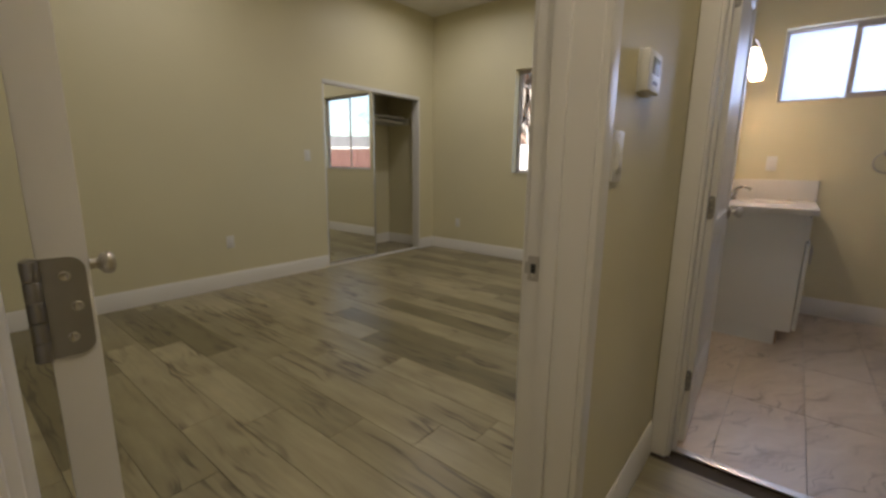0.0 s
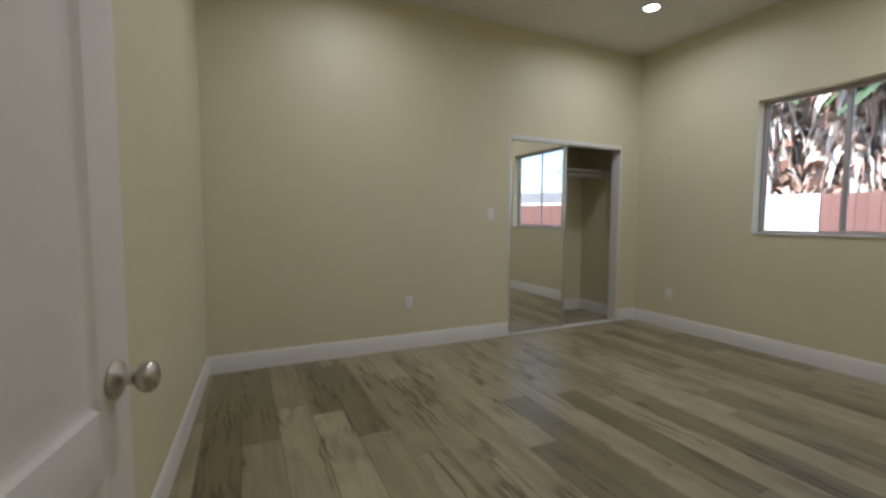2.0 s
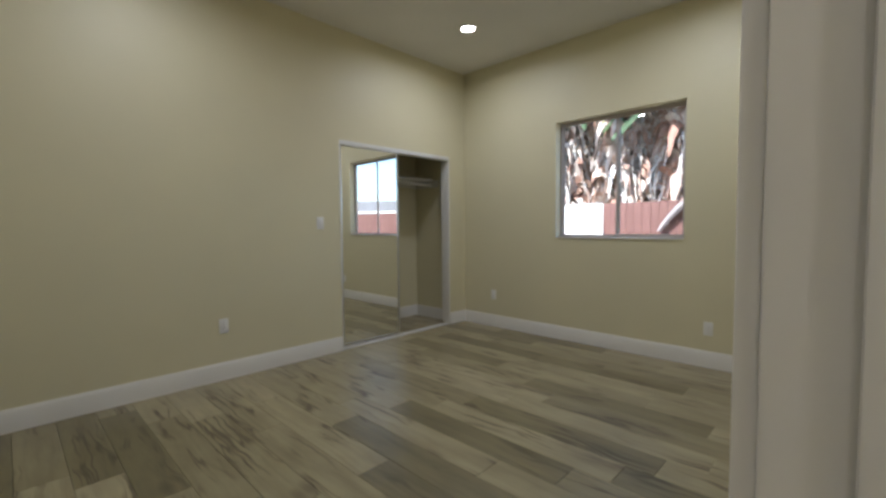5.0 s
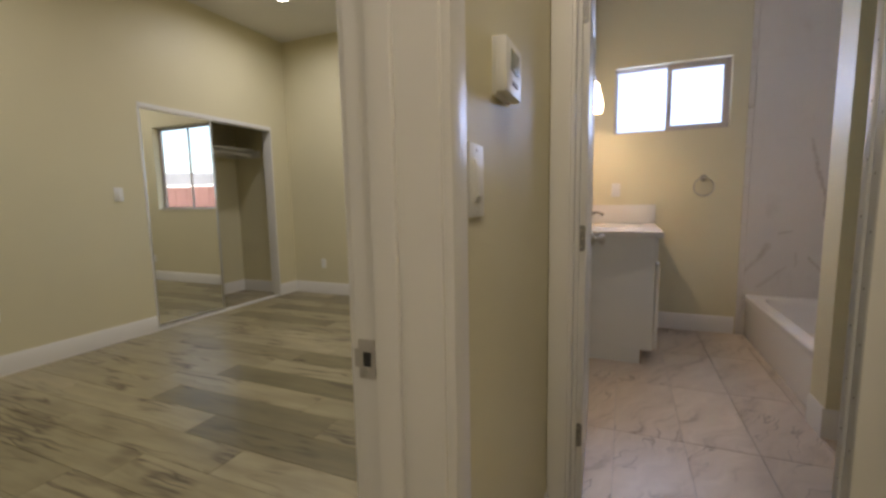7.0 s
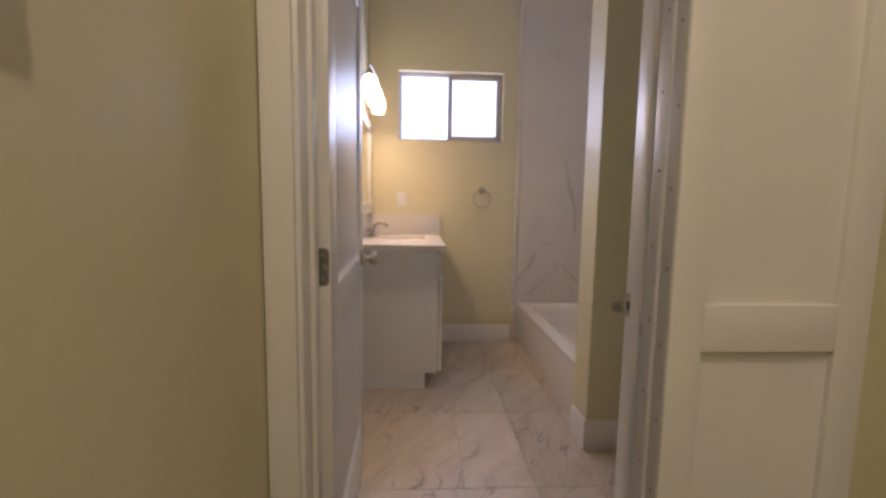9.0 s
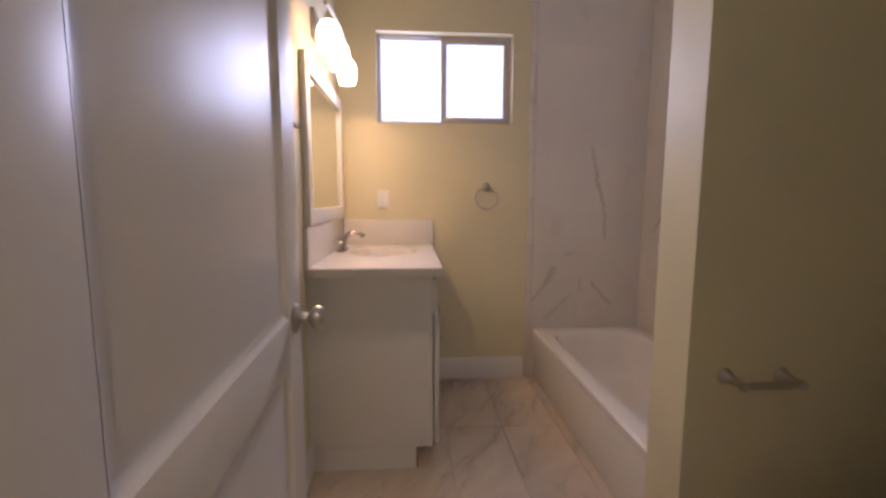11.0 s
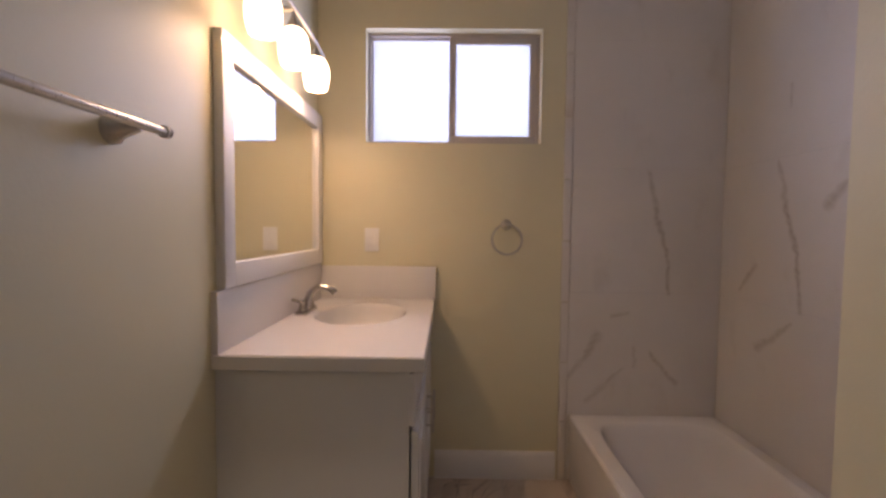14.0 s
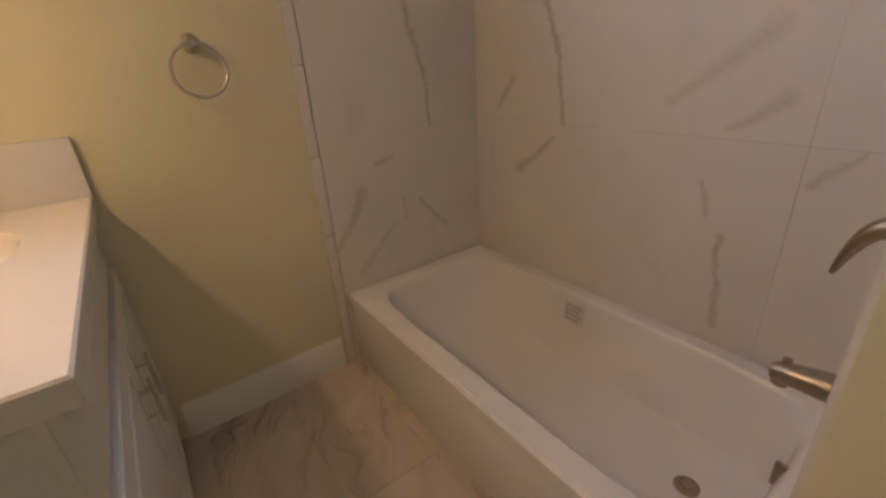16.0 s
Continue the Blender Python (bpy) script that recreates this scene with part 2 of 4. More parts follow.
def veined(name, axis, strokes, base=(0.70, 0.66, 0.60), vein=(0.34, 0.275, 0.20)):
    """Marble-look print with separate brushed veins: each from (u, z) to (u, z), with a start and end width and a strength."""
    k = Mat(name, base, 0.24)
    pos = k.n("NewGeometry").outputs["Position"]
    xyz = k.n("SeparateXYZ", Vector=pos)
    flat = k.n("CombineXYZ", X=xyz.outputs[axis], Y=xyz.outputs["Z"], Z=0.0).outputs[0]
    slow = k.n("TexNoise", Vector=flat, Scale=7.0, Detail=2.0).outputs["Color"]
    fine = k.n("TexNoise", Vector=flat, Scale=38.0, Detail=3.0).outputs["Color"]
    p = k.vmath("ADD", k.vmath("ADD", flat, k.vmath("MULTIPLY", k.vmath("SUBTRACT", slow, (0.5, 0.5, 0.5)), (0.05, 0.04, 0.0))),
                k.vmath("MULTIPLY", k.vmath("SUBTRACT", fine, (0.5, 0.5, 0.5)), (0.022, 0.022, 0.0)))
    total = None
    for (u0, z0), (u1, z1), w0, w1, power in strokes:
        du, dz = u1 - u0, z1 - z0
        rel = k.vmath("SUBTRACT", p, (u0, z0, 0.0))
        dot = k.t.nodes.new("ShaderNodeVectorMath")
        dot.operation = "DOT_PRODUCT"
        k.put(rel, dot.inputs[0])
        ll = du * du + dz * dz
        dot.inputs[1].default_value = (du / ll, dz / ll, 0.0)
        h = k.n("Clamp", Value=dot.outputs["Value"]).outputs[0]
        away = k.t.nodes.new("ShaderNodeVectorMath")
        away.operation = "LENGTH"
        k.put(k.vmath("SUBTRACT", rel, k.vmath("MULTIPLY", k.n("CombineXYZ", X=h, Y=h, Z=0.0).outputs[0], (du, dz, 0.0))), away.inputs[0])
        width = k.math("ADD", k.math("MULTIPLY", h, w1 - w0), w0)
        f = k.math("MAXIMUM", k.math("SUBTRACT", 1.0, k.math("DIVIDE", away.outputs["Value"], width)), 0.0)
        f = k.math("MULTIPLY", k.math("POWER", f, 0.8), power * 0.88)
        total = f if total is None else k.math("MAXIMUM", total, f)
    streak = k.noise(k.vmath("MULTIPLY", k.n("VectorRotate", Vector=flat, Angle=-0.6).outputs[0], (14.0, 60.0, 1.0)), 1.0, 4.0)
    broken = k.ramp(streak, (0.30, (0.42, 0.42, 0.42)), (0.60, (1, 1, 1)))
    soft = k.noise(flat, 2.2, 5.0)
    wisp = k.ramp(k.noise(k.vmath("MULTIPLY", p, (5.0, 2.4, 1.0)), 1.3, 5.0), (0.60, (0, 0, 0)), (0.80, (0.22, 0.22, 0.22)))
    body = k.ramp(soft, (0.35, tuple(c * 0.955 for c in base)), (0.62, base))
    k.base(k.mix(k.math("MAXIMUM", k.math("MULTIPLY", total, broken), wisp), body, vein))
    k.rough(k.math("ADD", k.math("MULTIPLY", soft, 0.08), 0.20))
    return k.m


MARBLE_END = veined("marble_print_end_wall", "X", [
    ((1.510, 1.55), (1.543, 1.378), 0.012, 0.020, 0.55), ((1.543, 1.378), (1.606, 1.160), 0.018, 0.013, 0.75), ((1.606, 1.160), (1.625, 0.955), 0.012, 0.014, 0.7),
    ((1.350, 0.846), (1.428, 0.850), 0.016, 0.010, 0.45), ((1.278, 0.742), (1.212, 0.622), 0.034, 0.018, 0.6), ((1.212, 0.622), (1.118, 0.500), 0.020, 0.020, 0.5),
    ((1.412, 0.575), (1.233, 0.41), 0.012, 0.018, 0.45), ((1.545, 0.650), (1.676, 0.505), 0.014, 0.018, 0.6), ((1.456, 0.680), (1.460, 0.588), 0.012, 0.010, 0.4)])
MARBLE_LONG = veined("marble_print_long_wall", "Y", [
    ((4.205, 1.555), (4.168, 1.383), 0.012, 0.020, 0.55), ((4.168, 1.383), (4.108, 1.185), 0.018, 0.013, 0.8), ((4.108, 1.185), (4.075, 0.955), 0.012, 0.016, 0.75),
    ((3.820, 1.490), (3.975, 1.365), 0.010, 0.034, 0.65), ((4.320, 1.105), (4.412, 1.000), 0.024, 0.012, 0.6), ((4.110, 0.905), (4.285, 0.765), 0.010, 0.026, 0.6),
    ((4.164, 1.850), (4.155, 1.755), 0.012, 0.010, 0.45), ((3.848, 1.890), (3.779, 1.697), 0.016, 0.026, 0.7), ((3.779, 1.697), (3.728, 1.535), 0.030, 0.012, 0.65),
    ((3.500, 0.672), (3.478, 0.530), 0.016, 0.012, 0.75), ((3.478, 0.530), (3.463, 0.395), 0.012, 0.016, 0.65), ((3.409, 1.054), (3.530, 0.980), 0.030, 0.016, 0.42),
    ((3.470, 1.215), (3.690, 1.055), 0.040, 0.024, 0.36), ((3.572, 0.825), (3.540, 0.730), 0.010, 0.014, 0.5), ((3.250, 0.940), (3.330, 0.860), 0.012, 0.016, 0.5)])
MARBLE = marble("white_marble_porcelain", (0.70, 0.66, 0.60), (0.33, 0.25, 0.17), 1.7, 0.015, 0.24, 0.035)


def floor_tile_material():
    k = Mat("greige_vein_tile", rough=0.36)
    rnd = k.n("ObjectInfo").outputs["Random"]
    p = k.vmath("ADD", k.coords(), k.n("CombineXYZ", X=k.math("MULTIPLY", rnd, 41.0), Y=k.math("MULTIPLY", rnd, 23.0), Z=0.0).outputs[0])
    rot = k.n("VectorRotate", Vector=p, Angle=0.5).outputs[0]
    warp = k.noise(p, 3.0, 3.0)
    q = k.vmath("ADD", k.vmath("MULTIPLY", rot, (11.0, 1.8, 1.0)), k.n("CombineXYZ", X=k.math("MULTIPLY", warp, 3.6), Y=0.0, Z=0.0).outputs[0])
    s = k.noise(q, 1.0, 5.0, 0.6)
    c = k.ramp(s, (0.28, (0.36, 0.285, 0.215)), (0.45, (0.56, 0.465, 0.37)), (0.75, (0.66, 0.565, 0.46)))
    s2 = k.noise(k.vmath("MULTIPLY", q, (0.8, 0.8, 1.0)), 1.0, 2.0)
    line = k.ramp(k.math("ABSOLUTE", k.math("SUBTRACT", s2, 0.5)), (0.0, (1, 1, 1)), (0.018, (0, 0, 0)))
    gate = k.ramp(k.noise(p, 2.4, 2.0), (0.5, (0, 0, 0)), (0.6, (1, 1, 1)))
    c = k.mix(k.math("MULTIPLY", k.math("MULTIPLY", line, gate), 0.6), c, (0.16, 0.115, 0.08))
    k.base(c)
    k.bump(s, 0.06, 0.003)
    return k.m


FLOORTILE = floor_tile_material()


def fence_material(name, lo, hi):
    k = Mat(name, rough=0.8)
    rnd = k.n("ObjectInfo").outputs["Random"]
    p = k.vmath("ADD", k.coords(), k.n("CombineXYZ", X=k.math("MULTIPLY", rnd, 61.0), Y=0.0, Z=k.math("MULTIPLY", rnd, 31.0)).outputs[0])
    g = k.noise(k.vmath("MULTIPLY", p, (30.0, 30.0, 2.0)), 1.0, 5.0)
    c = k.ramp(g, (0.25, lo), (0.7, hi))
    k.base(k.mix(0.35, c, k.ramp(rnd, (0.0, lo), (1.0, hi))))
    k.bump(g, 0.3, 0.004)
    return k.m


FENCE = fence_material("red_stained_cedar", (0.13, 0.058, 0.046), (0.20, 0.095, 0.078))
WHITEFENCE = fence_material("white_painted_board", (0.78, 0.76, 0.72), (0.84, 0.82, 0.78))


def leaf_material(name, stops):
    k = Mat(name, rough=0.7)
    isl = k.n("NewGeometry").outputs["Random Per Island"]
    n = k.noise(k.vmath("MULTIPLY", k.coords(), (9.0, 9.0, 3.0)), 1.0, 4.0)
    k.base(k.mix(1.0, k.ramp(isl, *stops), k.ramp(n, (0.25, (0.6, 0.58, 0.55)), (0.7, (1.1, 1.1, 1.1))), "MULTIPLY"))
    return k.m


DRYLEAF = leaf_material("dry_palm_leaf", [(0.0, (0.40, 0.20, 0.14)), (0.25, (0.52, 0.33, 0.25)), (0.5, (0.66, 0.54, 0.46)), (0.75, (0.72, 0.64, 0.57)), (1.0, (0.80, 0.76, 0.71))])
GREENLEAF = leaf_material("green_leaf", [(0.0, (0.03, 0.06, 0.02)), (0.6, (0.07, 0.12, 0.035)), (1.0, (0.30, 0.30, 0.05))])
STALK = paint("grey_dry_stalk", (0.30, 0.26, 0.25), 0.85, 0.5, 40.0, 0.2)
BARK = paint("grey_brown_bark", (0.16, 0.12, 0.10), 0.9, 0.9, 25.0, 0.25)
GROUND = paint("dry_earth", (0.28, 0.23, 0.17), 0.95, 0.8, 12.0, 0.2)
ROOF = paint("grey_shingle", (0.16, 0.15, 0.15), 0.9, 0.6, 18.0, 0.2)
BLUEWALL = paint("blue_grey_siding", (0.26, 0.31, 0.38), 0.7, 0.2, 30.0, 0.06)


def glass(name, tint):
    m = bpy.data.materials.new(name)
    m.use_nodes = True
    t = m.node_tree
    t.nodes.clear()
    out, mixn = t.nodes.new("ShaderNodeOutputMaterial"), t.nodes.new("ShaderNodeMixShader")
    tr, gl = t.nodes.new("ShaderNodeBsdfTransparent"), t.nodes.new("ShaderNodeBsdfGlossy")
    tr.inputs[0].default_value = (*tint, 1)
    gl.inputs["Roughness"].default_value = 0.01
    mixn.inputs[0].default_value = 0.05
    t.links.new(tr.outputs[0], mixn.inputs[1])
    t.links.new(gl.outputs[0], mixn.inputs[2])
    t.links.new(mixn.outputs[0], out.inputs[0])
    return m


GLASS = glass("clear_glass", (0.94, 0.96, 0.95))


def frosted():
    m = bpy.data.materials.new("frosted_glass")
    m.use_nodes = True
    t = m.node_tree
    t.nodes.clear()
    out, mixn = t.nodes.new("ShaderNodeOutputMaterial"), t.nodes.new("ShaderNodeMixShader")
    tr, tl = t.nodes.new("ShaderNodeBsdfTransparent"), t.nodes.new("ShaderNodeBsdfTranslucent")
    tex = t.nodes.new("ShaderNodeTexNoise")
    tex.inputs["Scale"].default_value = 140.0
    rp = t.nodes.new("ShaderNodeValToRGB")
    rp.color_ramp.elements[0].color, rp.color_ramp.elements[1].color = (0.36, 0.37, 0.38, 1), (0.48, 0.49, 0.50, 1)
    t.links.new(tex.outputs["Fac"], rp.inputs[0])
    t.links.new(rp.outputs[0], tr.inputs[0])
    t.links.new(rp.outputs[0], tl.inputs[0])
    mixn.inputs[0].default_value = 0.5
    t.links.new(tr.outputs[0], mixn.inputs[1])
    t.links.new(tl.outputs[0], mixn.inputs[2])
    t.links.new(mixn.outputs[0], out.inputs[0])
    return m


FROST = frosted()


def glow(name, color, strength):
    k = Mat(name, color, 0.3)
    k.b.inputs["Emission Color"].default_value = (*color, 1)
    k.b.inputs["Emission Strength"].default_value = strength
    return k.m


SHADE = glow("lit_opal_glass", (1.0, 0.74, 0.50), 2.7)
LENS = glow("lit_downlight_lens", (1.0, 0.92, 0.80), 9.0)

# ---- mesh helpers ----


def box(bm, a, b, bevel=0.0):
    """A box from corner a to corner b, with its edges rounded."""
    mid = [(p + q) / 2 for p, q in zip(a, b)]
    size = [abs(q - p) for p, q in zip(a, b)]
    geo = bmesh.ops.create_cube(bm, size=1, matrix=Matrix.Translation(mid) @ Matrix.Diagonal((*size, 1)))
    if bevel:
        edges = {e for v in geo["verts"] for e in v.link_edges}
        bmesh.ops.bevel(bm, geom=list(edges), offset=min(bevel, min(size) * 0.45), segments=2, affect="EDGES", profile=0.6)
    return bm


def boxes(*pairs, bevel=0.0):
    bm = bmesh.new()
    for a, b in pairs:
        box(bm, a, b, bevel)
    return bm


def lathe(bm, profile, m, seg=24):
    """A turned body: profile of (radius, height) about the local z of m."""
    rings = []
    for r, h in profile:
        if r < 1e-5:
            rings.append([bm.verts.new(m @ Vector((0, 0, h)))])
        else:
            rings.append([bm.verts.new(m @ Vector((r * math.cos(2 * math.pi * i / seg), r * math.sin(2 * math.pi * i / seg), h))) for i in range(seg)])
    for p, q in zip(rings, rings[1:]):
        for i in range(seg):
            j = (i + 1) % seg
            vs = [p[i % len(p)], p[j % len(p)], q[j % len(q)], q[i % len(q)]]
            vs = list(dict.fromkeys(vs))
            if len(vs) > 2:
                bm.faces.new(vs)
    return bm


def loft(bm, rings, close=True):
    """Skin through rings of equal count; the last is capped when close."""
    vs = [[bm.verts.new(p) for p in r] for r in rings]
    n = len(vs[0])
    for p, q in zip(vs, vs[1:]):
        for i in range(n):
            bm.faces.new((p[i], p[(i + 1) % n], q[(i + 1) % n], q[i]))
    if close:
        bm.faces.new(vs[-1])
    return vs


def tube(bm, path, radii, seg=14):
    """A round bar along a path of points, with a radius for each."""
    pts = [Vector(p) for p in path]
    if not hasattr(radii, "__len__"):
        radii = [radii] * len(pts)
    rings, up = [], None
    for i, p in enumerate(pts):
        d = (pts[min(i + 1, len(pts) - 1)] - pts[max(i - 1, 0)]).normalized()
        if up is None:
            up = d.orthogonal().normalized()
        up = (up - d * up.dot(d)).normalized()
        side = d.cross(up)
        rings.append([p + radii[i] * (math.cos(2 * math.pi * k / seg) * up + math.sin(2 * math.pi * k / seg) * side) for k in range(seg)])
    vs = loft(bm, rings)
    bm.faces.new(list(reversed(vs[0])))
    return bm


def bezier(a, b, c, d, n=12):
    a, b, c, d = map(Vector, (a, b, c, d))
    return [(1 - t) ** 3 * a + 3 * (1 - t) ** 2 * t * b + 3 * (1 - t) * t * t * c + t ** 3 * d for t in (i / n for i in range(n + 1))]


def mesh_of(name, bm, material, smooth=True):
    bmesh.ops.recalc_face_normals(bm, faces=bm.faces)
    me = bpy.data.meshes.new(name)
    bm.to_mesh(me)
    bm.free()
    for mt in material if isinstance(material, (list, tuple)) else (material,):
        me.materials.append(mt)
    if smooth:
        me.polygons.foreach_set("use_smooth", [True] * len(me.polygons))
        me.set_sharp_from_angle(angle=radians(38))
    return me


def part(name, bm, material, parent=None, label=""):
    """One mesh object under a thing or a part."""
    ob = new(name, mesh_of(name, bm, material))
    ob.parent = parent
    if label:
        ob["label"] = label
    return ob


def thing(name, label, category, group="", at=None):
    """An empty at the base of a thing, which its parts hang from."""
    ob = new(name)
    ob.empty_display_size = 0.1
    if at is not None:
        ob.matrix_world = at
    return tagged(ob, label, category, group)


def setting(name, bm, material, label, category):
    return tagged(part(name, bm, material), label, category, kind="structure")


def pierced(axis, p0, p1, lo, hi, holes, top=CEIL):
    """A wall slab from p0 to p1 across the axis, lo to hi along it, with holes (a, b, z0, z1)."""
    bm = bmesh.new()

    def slab(a, b, z0, z1):
        if b - a > 1e-4 and z1 - z0 > 1e-4:
            if axis == "x":
                box(bm, (p0, a, z0), (p1, b, z1))
            else:
                box(bm, (a, p0, z0), (b, p1, z1))
    at = lo
    for a, b, z0, z1 in sorted(holes):
        slab(at, a, 0, top)
        slab(a, b, 0, z0)
        slab(a, b, z1, top)
        at = b
    slab(at, hi, 0, top)
    return bm


# ---- structure ----
XW, YN, YS = -3.69, 4.77, 0.19
CLO0, CLO1, CLOH = 2.96, 4.49, 2.045
BN = 4.56
setting("wall_west", pierced("x", XW - 0.12, XW, -0.06, 4.77, [(CLO0, CLO1, 0, CLOH)]), WALL, "cream painted bedroom wall with a closet opening", "wall")
setting("wall_north", pierced("y", YN, YN + 0.15, -4.6, -0.17, [(-2.405, -1.178, 1.078, 2.280)]), WALL, "cream painted bedroom wall with a sliding window", "wall")
bm = bmesh.new()
vs = loft(bm, [[Vector((-0.14, -0.06, z)), Vector((-0.14, 0.100, z)), Vector((XW, 0.245, z)), Vector((XW, -0.06, z))] for z in (0, CEIL)])
bm.faces.new(list(reversed(vs[0])))
setting("wall_south", bm, WALL, "plain cream painted bedroom wall", "wall")
setting("wall_hall_west", pierced("x", -0.14, 0.0, -2.0, 2.02, [(0.088, 1.0, 0, 2.05)]), WALL, "cream painted hall wall beside the bedroom door", "wall")
setting("wall_bath_west", pierced("x", -0.17, -0.11, 2.02, 4.92, []), WALL, "cream painted bathroom wall behind the vanity", "wall")
setting("wall_bath_south", pierced("y", 1.88, 2.02, 0.0, 2.0, [(0.06, 0.85, 0, 2.05)]), WALL, "cream painted wall with the bathroom doorway", "wall")
setting("wall_bath_north", pierced("y", BN, BN + 0.16, -0.11, 2.0, [(0.125, 0.980, 1.682, 2.230)]), WALL, "cream painted bathroom wall with a frosted window", "wall")
setting("wall_bath_east", pierced("x", 1.885, 2.0, 2.02, BN, []), WALL, "cream painted bathroom wall behind the tub", "wall")
setting("wall_wing", pierced("y", 2.91, 3.085, 1.12, 1.885, []), WALL, "cream painted wing wall at the end of the tub", "wall")
setting("wall_hall_east", pierced("x", 1.03, 1.13, -2.0, 1.88, [(0.30, 1.72, 0, 2.05)]), WALL, "cream painted hall wall with a closet opening", "wall")
setting("wall_hall_closet", boxes(((1.13, 0.12, 0), (1.72, 0.22, CEIL)), ((1.72, 0.12, 0), (1.82, 1.88, CEIL)), ((1.13, 1.80, 0), (1.72, 1.88, CEIL))), WALL, "cream painted walls inside the hall closet", "wall")
setting("wall_hall_south", pierced("y", -2.12, -2.0, -0.14, 1.13, []), WALL, "plain cream painted wall closing the hall", "wall")
setting("wall_closet", boxes(((-4.55, 2.72, 0), (-4.43, 4.77, CEIL)), ((-4.43, 2.72, 0), (-3.81, 2.84, CEIL)), ((-4.43, 4.62, 0), (-3.81, 4.77, CEIL))), WALL, "cream painted walls inside the bedroom closet", "wall")
setting("ceiling", boxes(((-4.6, -2.2, CEIL), (2.1, 4.98, CEIL + 0.12))), CEILING, "flat white painted ceiling", "ceiling")


def baseboard(name, runs, h=0.142):
    """Runs along x or y: (x0, y0, x1, y1, nx, ny), the normal pointing into the room."""
    bm = bmesh.new()
    for x0, y0, x1, y1, nx, ny in runs:
        prof = [(0, 0), (0.014, 0), (0.014, h - 0.022), (0.010, h - 0.012), (0.006, h), (0, h)]
        a = [Vector((x0 + nx * d, y0 + ny * d, z)) for d, z in prof]
        b = [Vector((x1 + nx * d, y1 + ny * d, z)) for d, z in prof]
        vs = loft(bm, [a, b])
        bm.faces.new(list(reversed(vs[0])))
    return setting(name, bm, TRIM, "white painted baseboard along the wall", "baseboard")


E = 0.002
baseboard("baseboard_bedroom", [(XW - E, YS, XW - E, CLO0 - 0.005, 1, 0), (XW - E, CLO1 + 0.005, XW - E, YN, 1, 0), (XW, YN + E, -0.17, YN + E, 0, -1), (XW, 0.243, -0.20, 0.100, 0, 1)])
baseboard("baseboard_closet", [(-4.43 - E, 2.84, -4.43 - E, 4.62, 1, 0), (-4.43, 4.62 + E, -3.82, 4.62 + E, 0, -1), (-4.43, 2.84 - E, -3.82, 2.84 - E, 0, 1)])
baseboard("baseboard_hall", [(-E, 1.065, -E, 1.86, 1, 0), (-E, -2.0, -E, 0.05, 1, 0)])
baseboard("baseboard_bath", [(0.475, BN + E, 1.085, BN + E, 0, -1), (1.12 + E, 2.905, 1.12 + E, 3.085, -1, 0), (1.106, 2.91 + E, 1.885, 2.91 + E, 0, -1), (-0.11 - E, 2.05, -0.11 - E, 3.60, 1, 0), (1.885 + E, 2.02, 1.885 + E, 2.90, -1, 0)])


def casing(name, pieces, label):
    return setting(name, boxes(*pieces, bevel=0.004), TRIM, label, "door frame")


# bedroom door frame: jambs, stop and hall casing
casing("trim_bedroom_door", [((-0.142, 0.985, 0), (0.002, 1.003, 2.05)), ((-0.142, 0.085, 0), (0.002, 0.103, 2.05)), ((-0.142, 0.103, 2.032), (0.002, 0.985, 2.053)),
                             ((-0.100, 0.973, 0), (-0.062, 0.985, 2.032)), ((-0.100, 0.103, 0), (-0.062, 0.113, 2.032)),
                             ((-0.001, 0.992, 0), (0.016, 1.052, 2.10)), ((-0.001, 0.036, 0), (0.016, 0.096, 2.10)), ((-0.001, 0.096, 2.04), (0.016, 0.992, 2.10)),
                             ((-0.156, 0.992, 0), (-0.139, 1.052, 2.10))], "white painted bedroom door frame with casing")
casing("trim_bath_door", [((0.058, 1.878, 0), (0.076, 2.022, 2.05)), ((0.834, 1.878, 0), (0.852, 2.022, 2.05)), ((0.076, 1.878, 2.032), (0.834, 2.022, 2.053)),
                          ((0.822, 1.935, 0), (0.834, 1.975, 2.032)), ((0.076, 1.935, 0), (0.088, 1.975, 2.032)),
                          ((0.003, 1.863, 0), (0.066, 1.881, 2.10)), ((0.844, 1.863, 0), (0.910, 1.881, 2.10)), ((0.066, 1.863, 2.04), (0.844, 1.881, 2.10)),
                          ((0.844, 2.019, 0), (0.910, 2.036, 2.10)), ((0.0, 2.019, 2.04), (0.844, 2.036, 2.10))], "white painted bathroom door frame with casing")

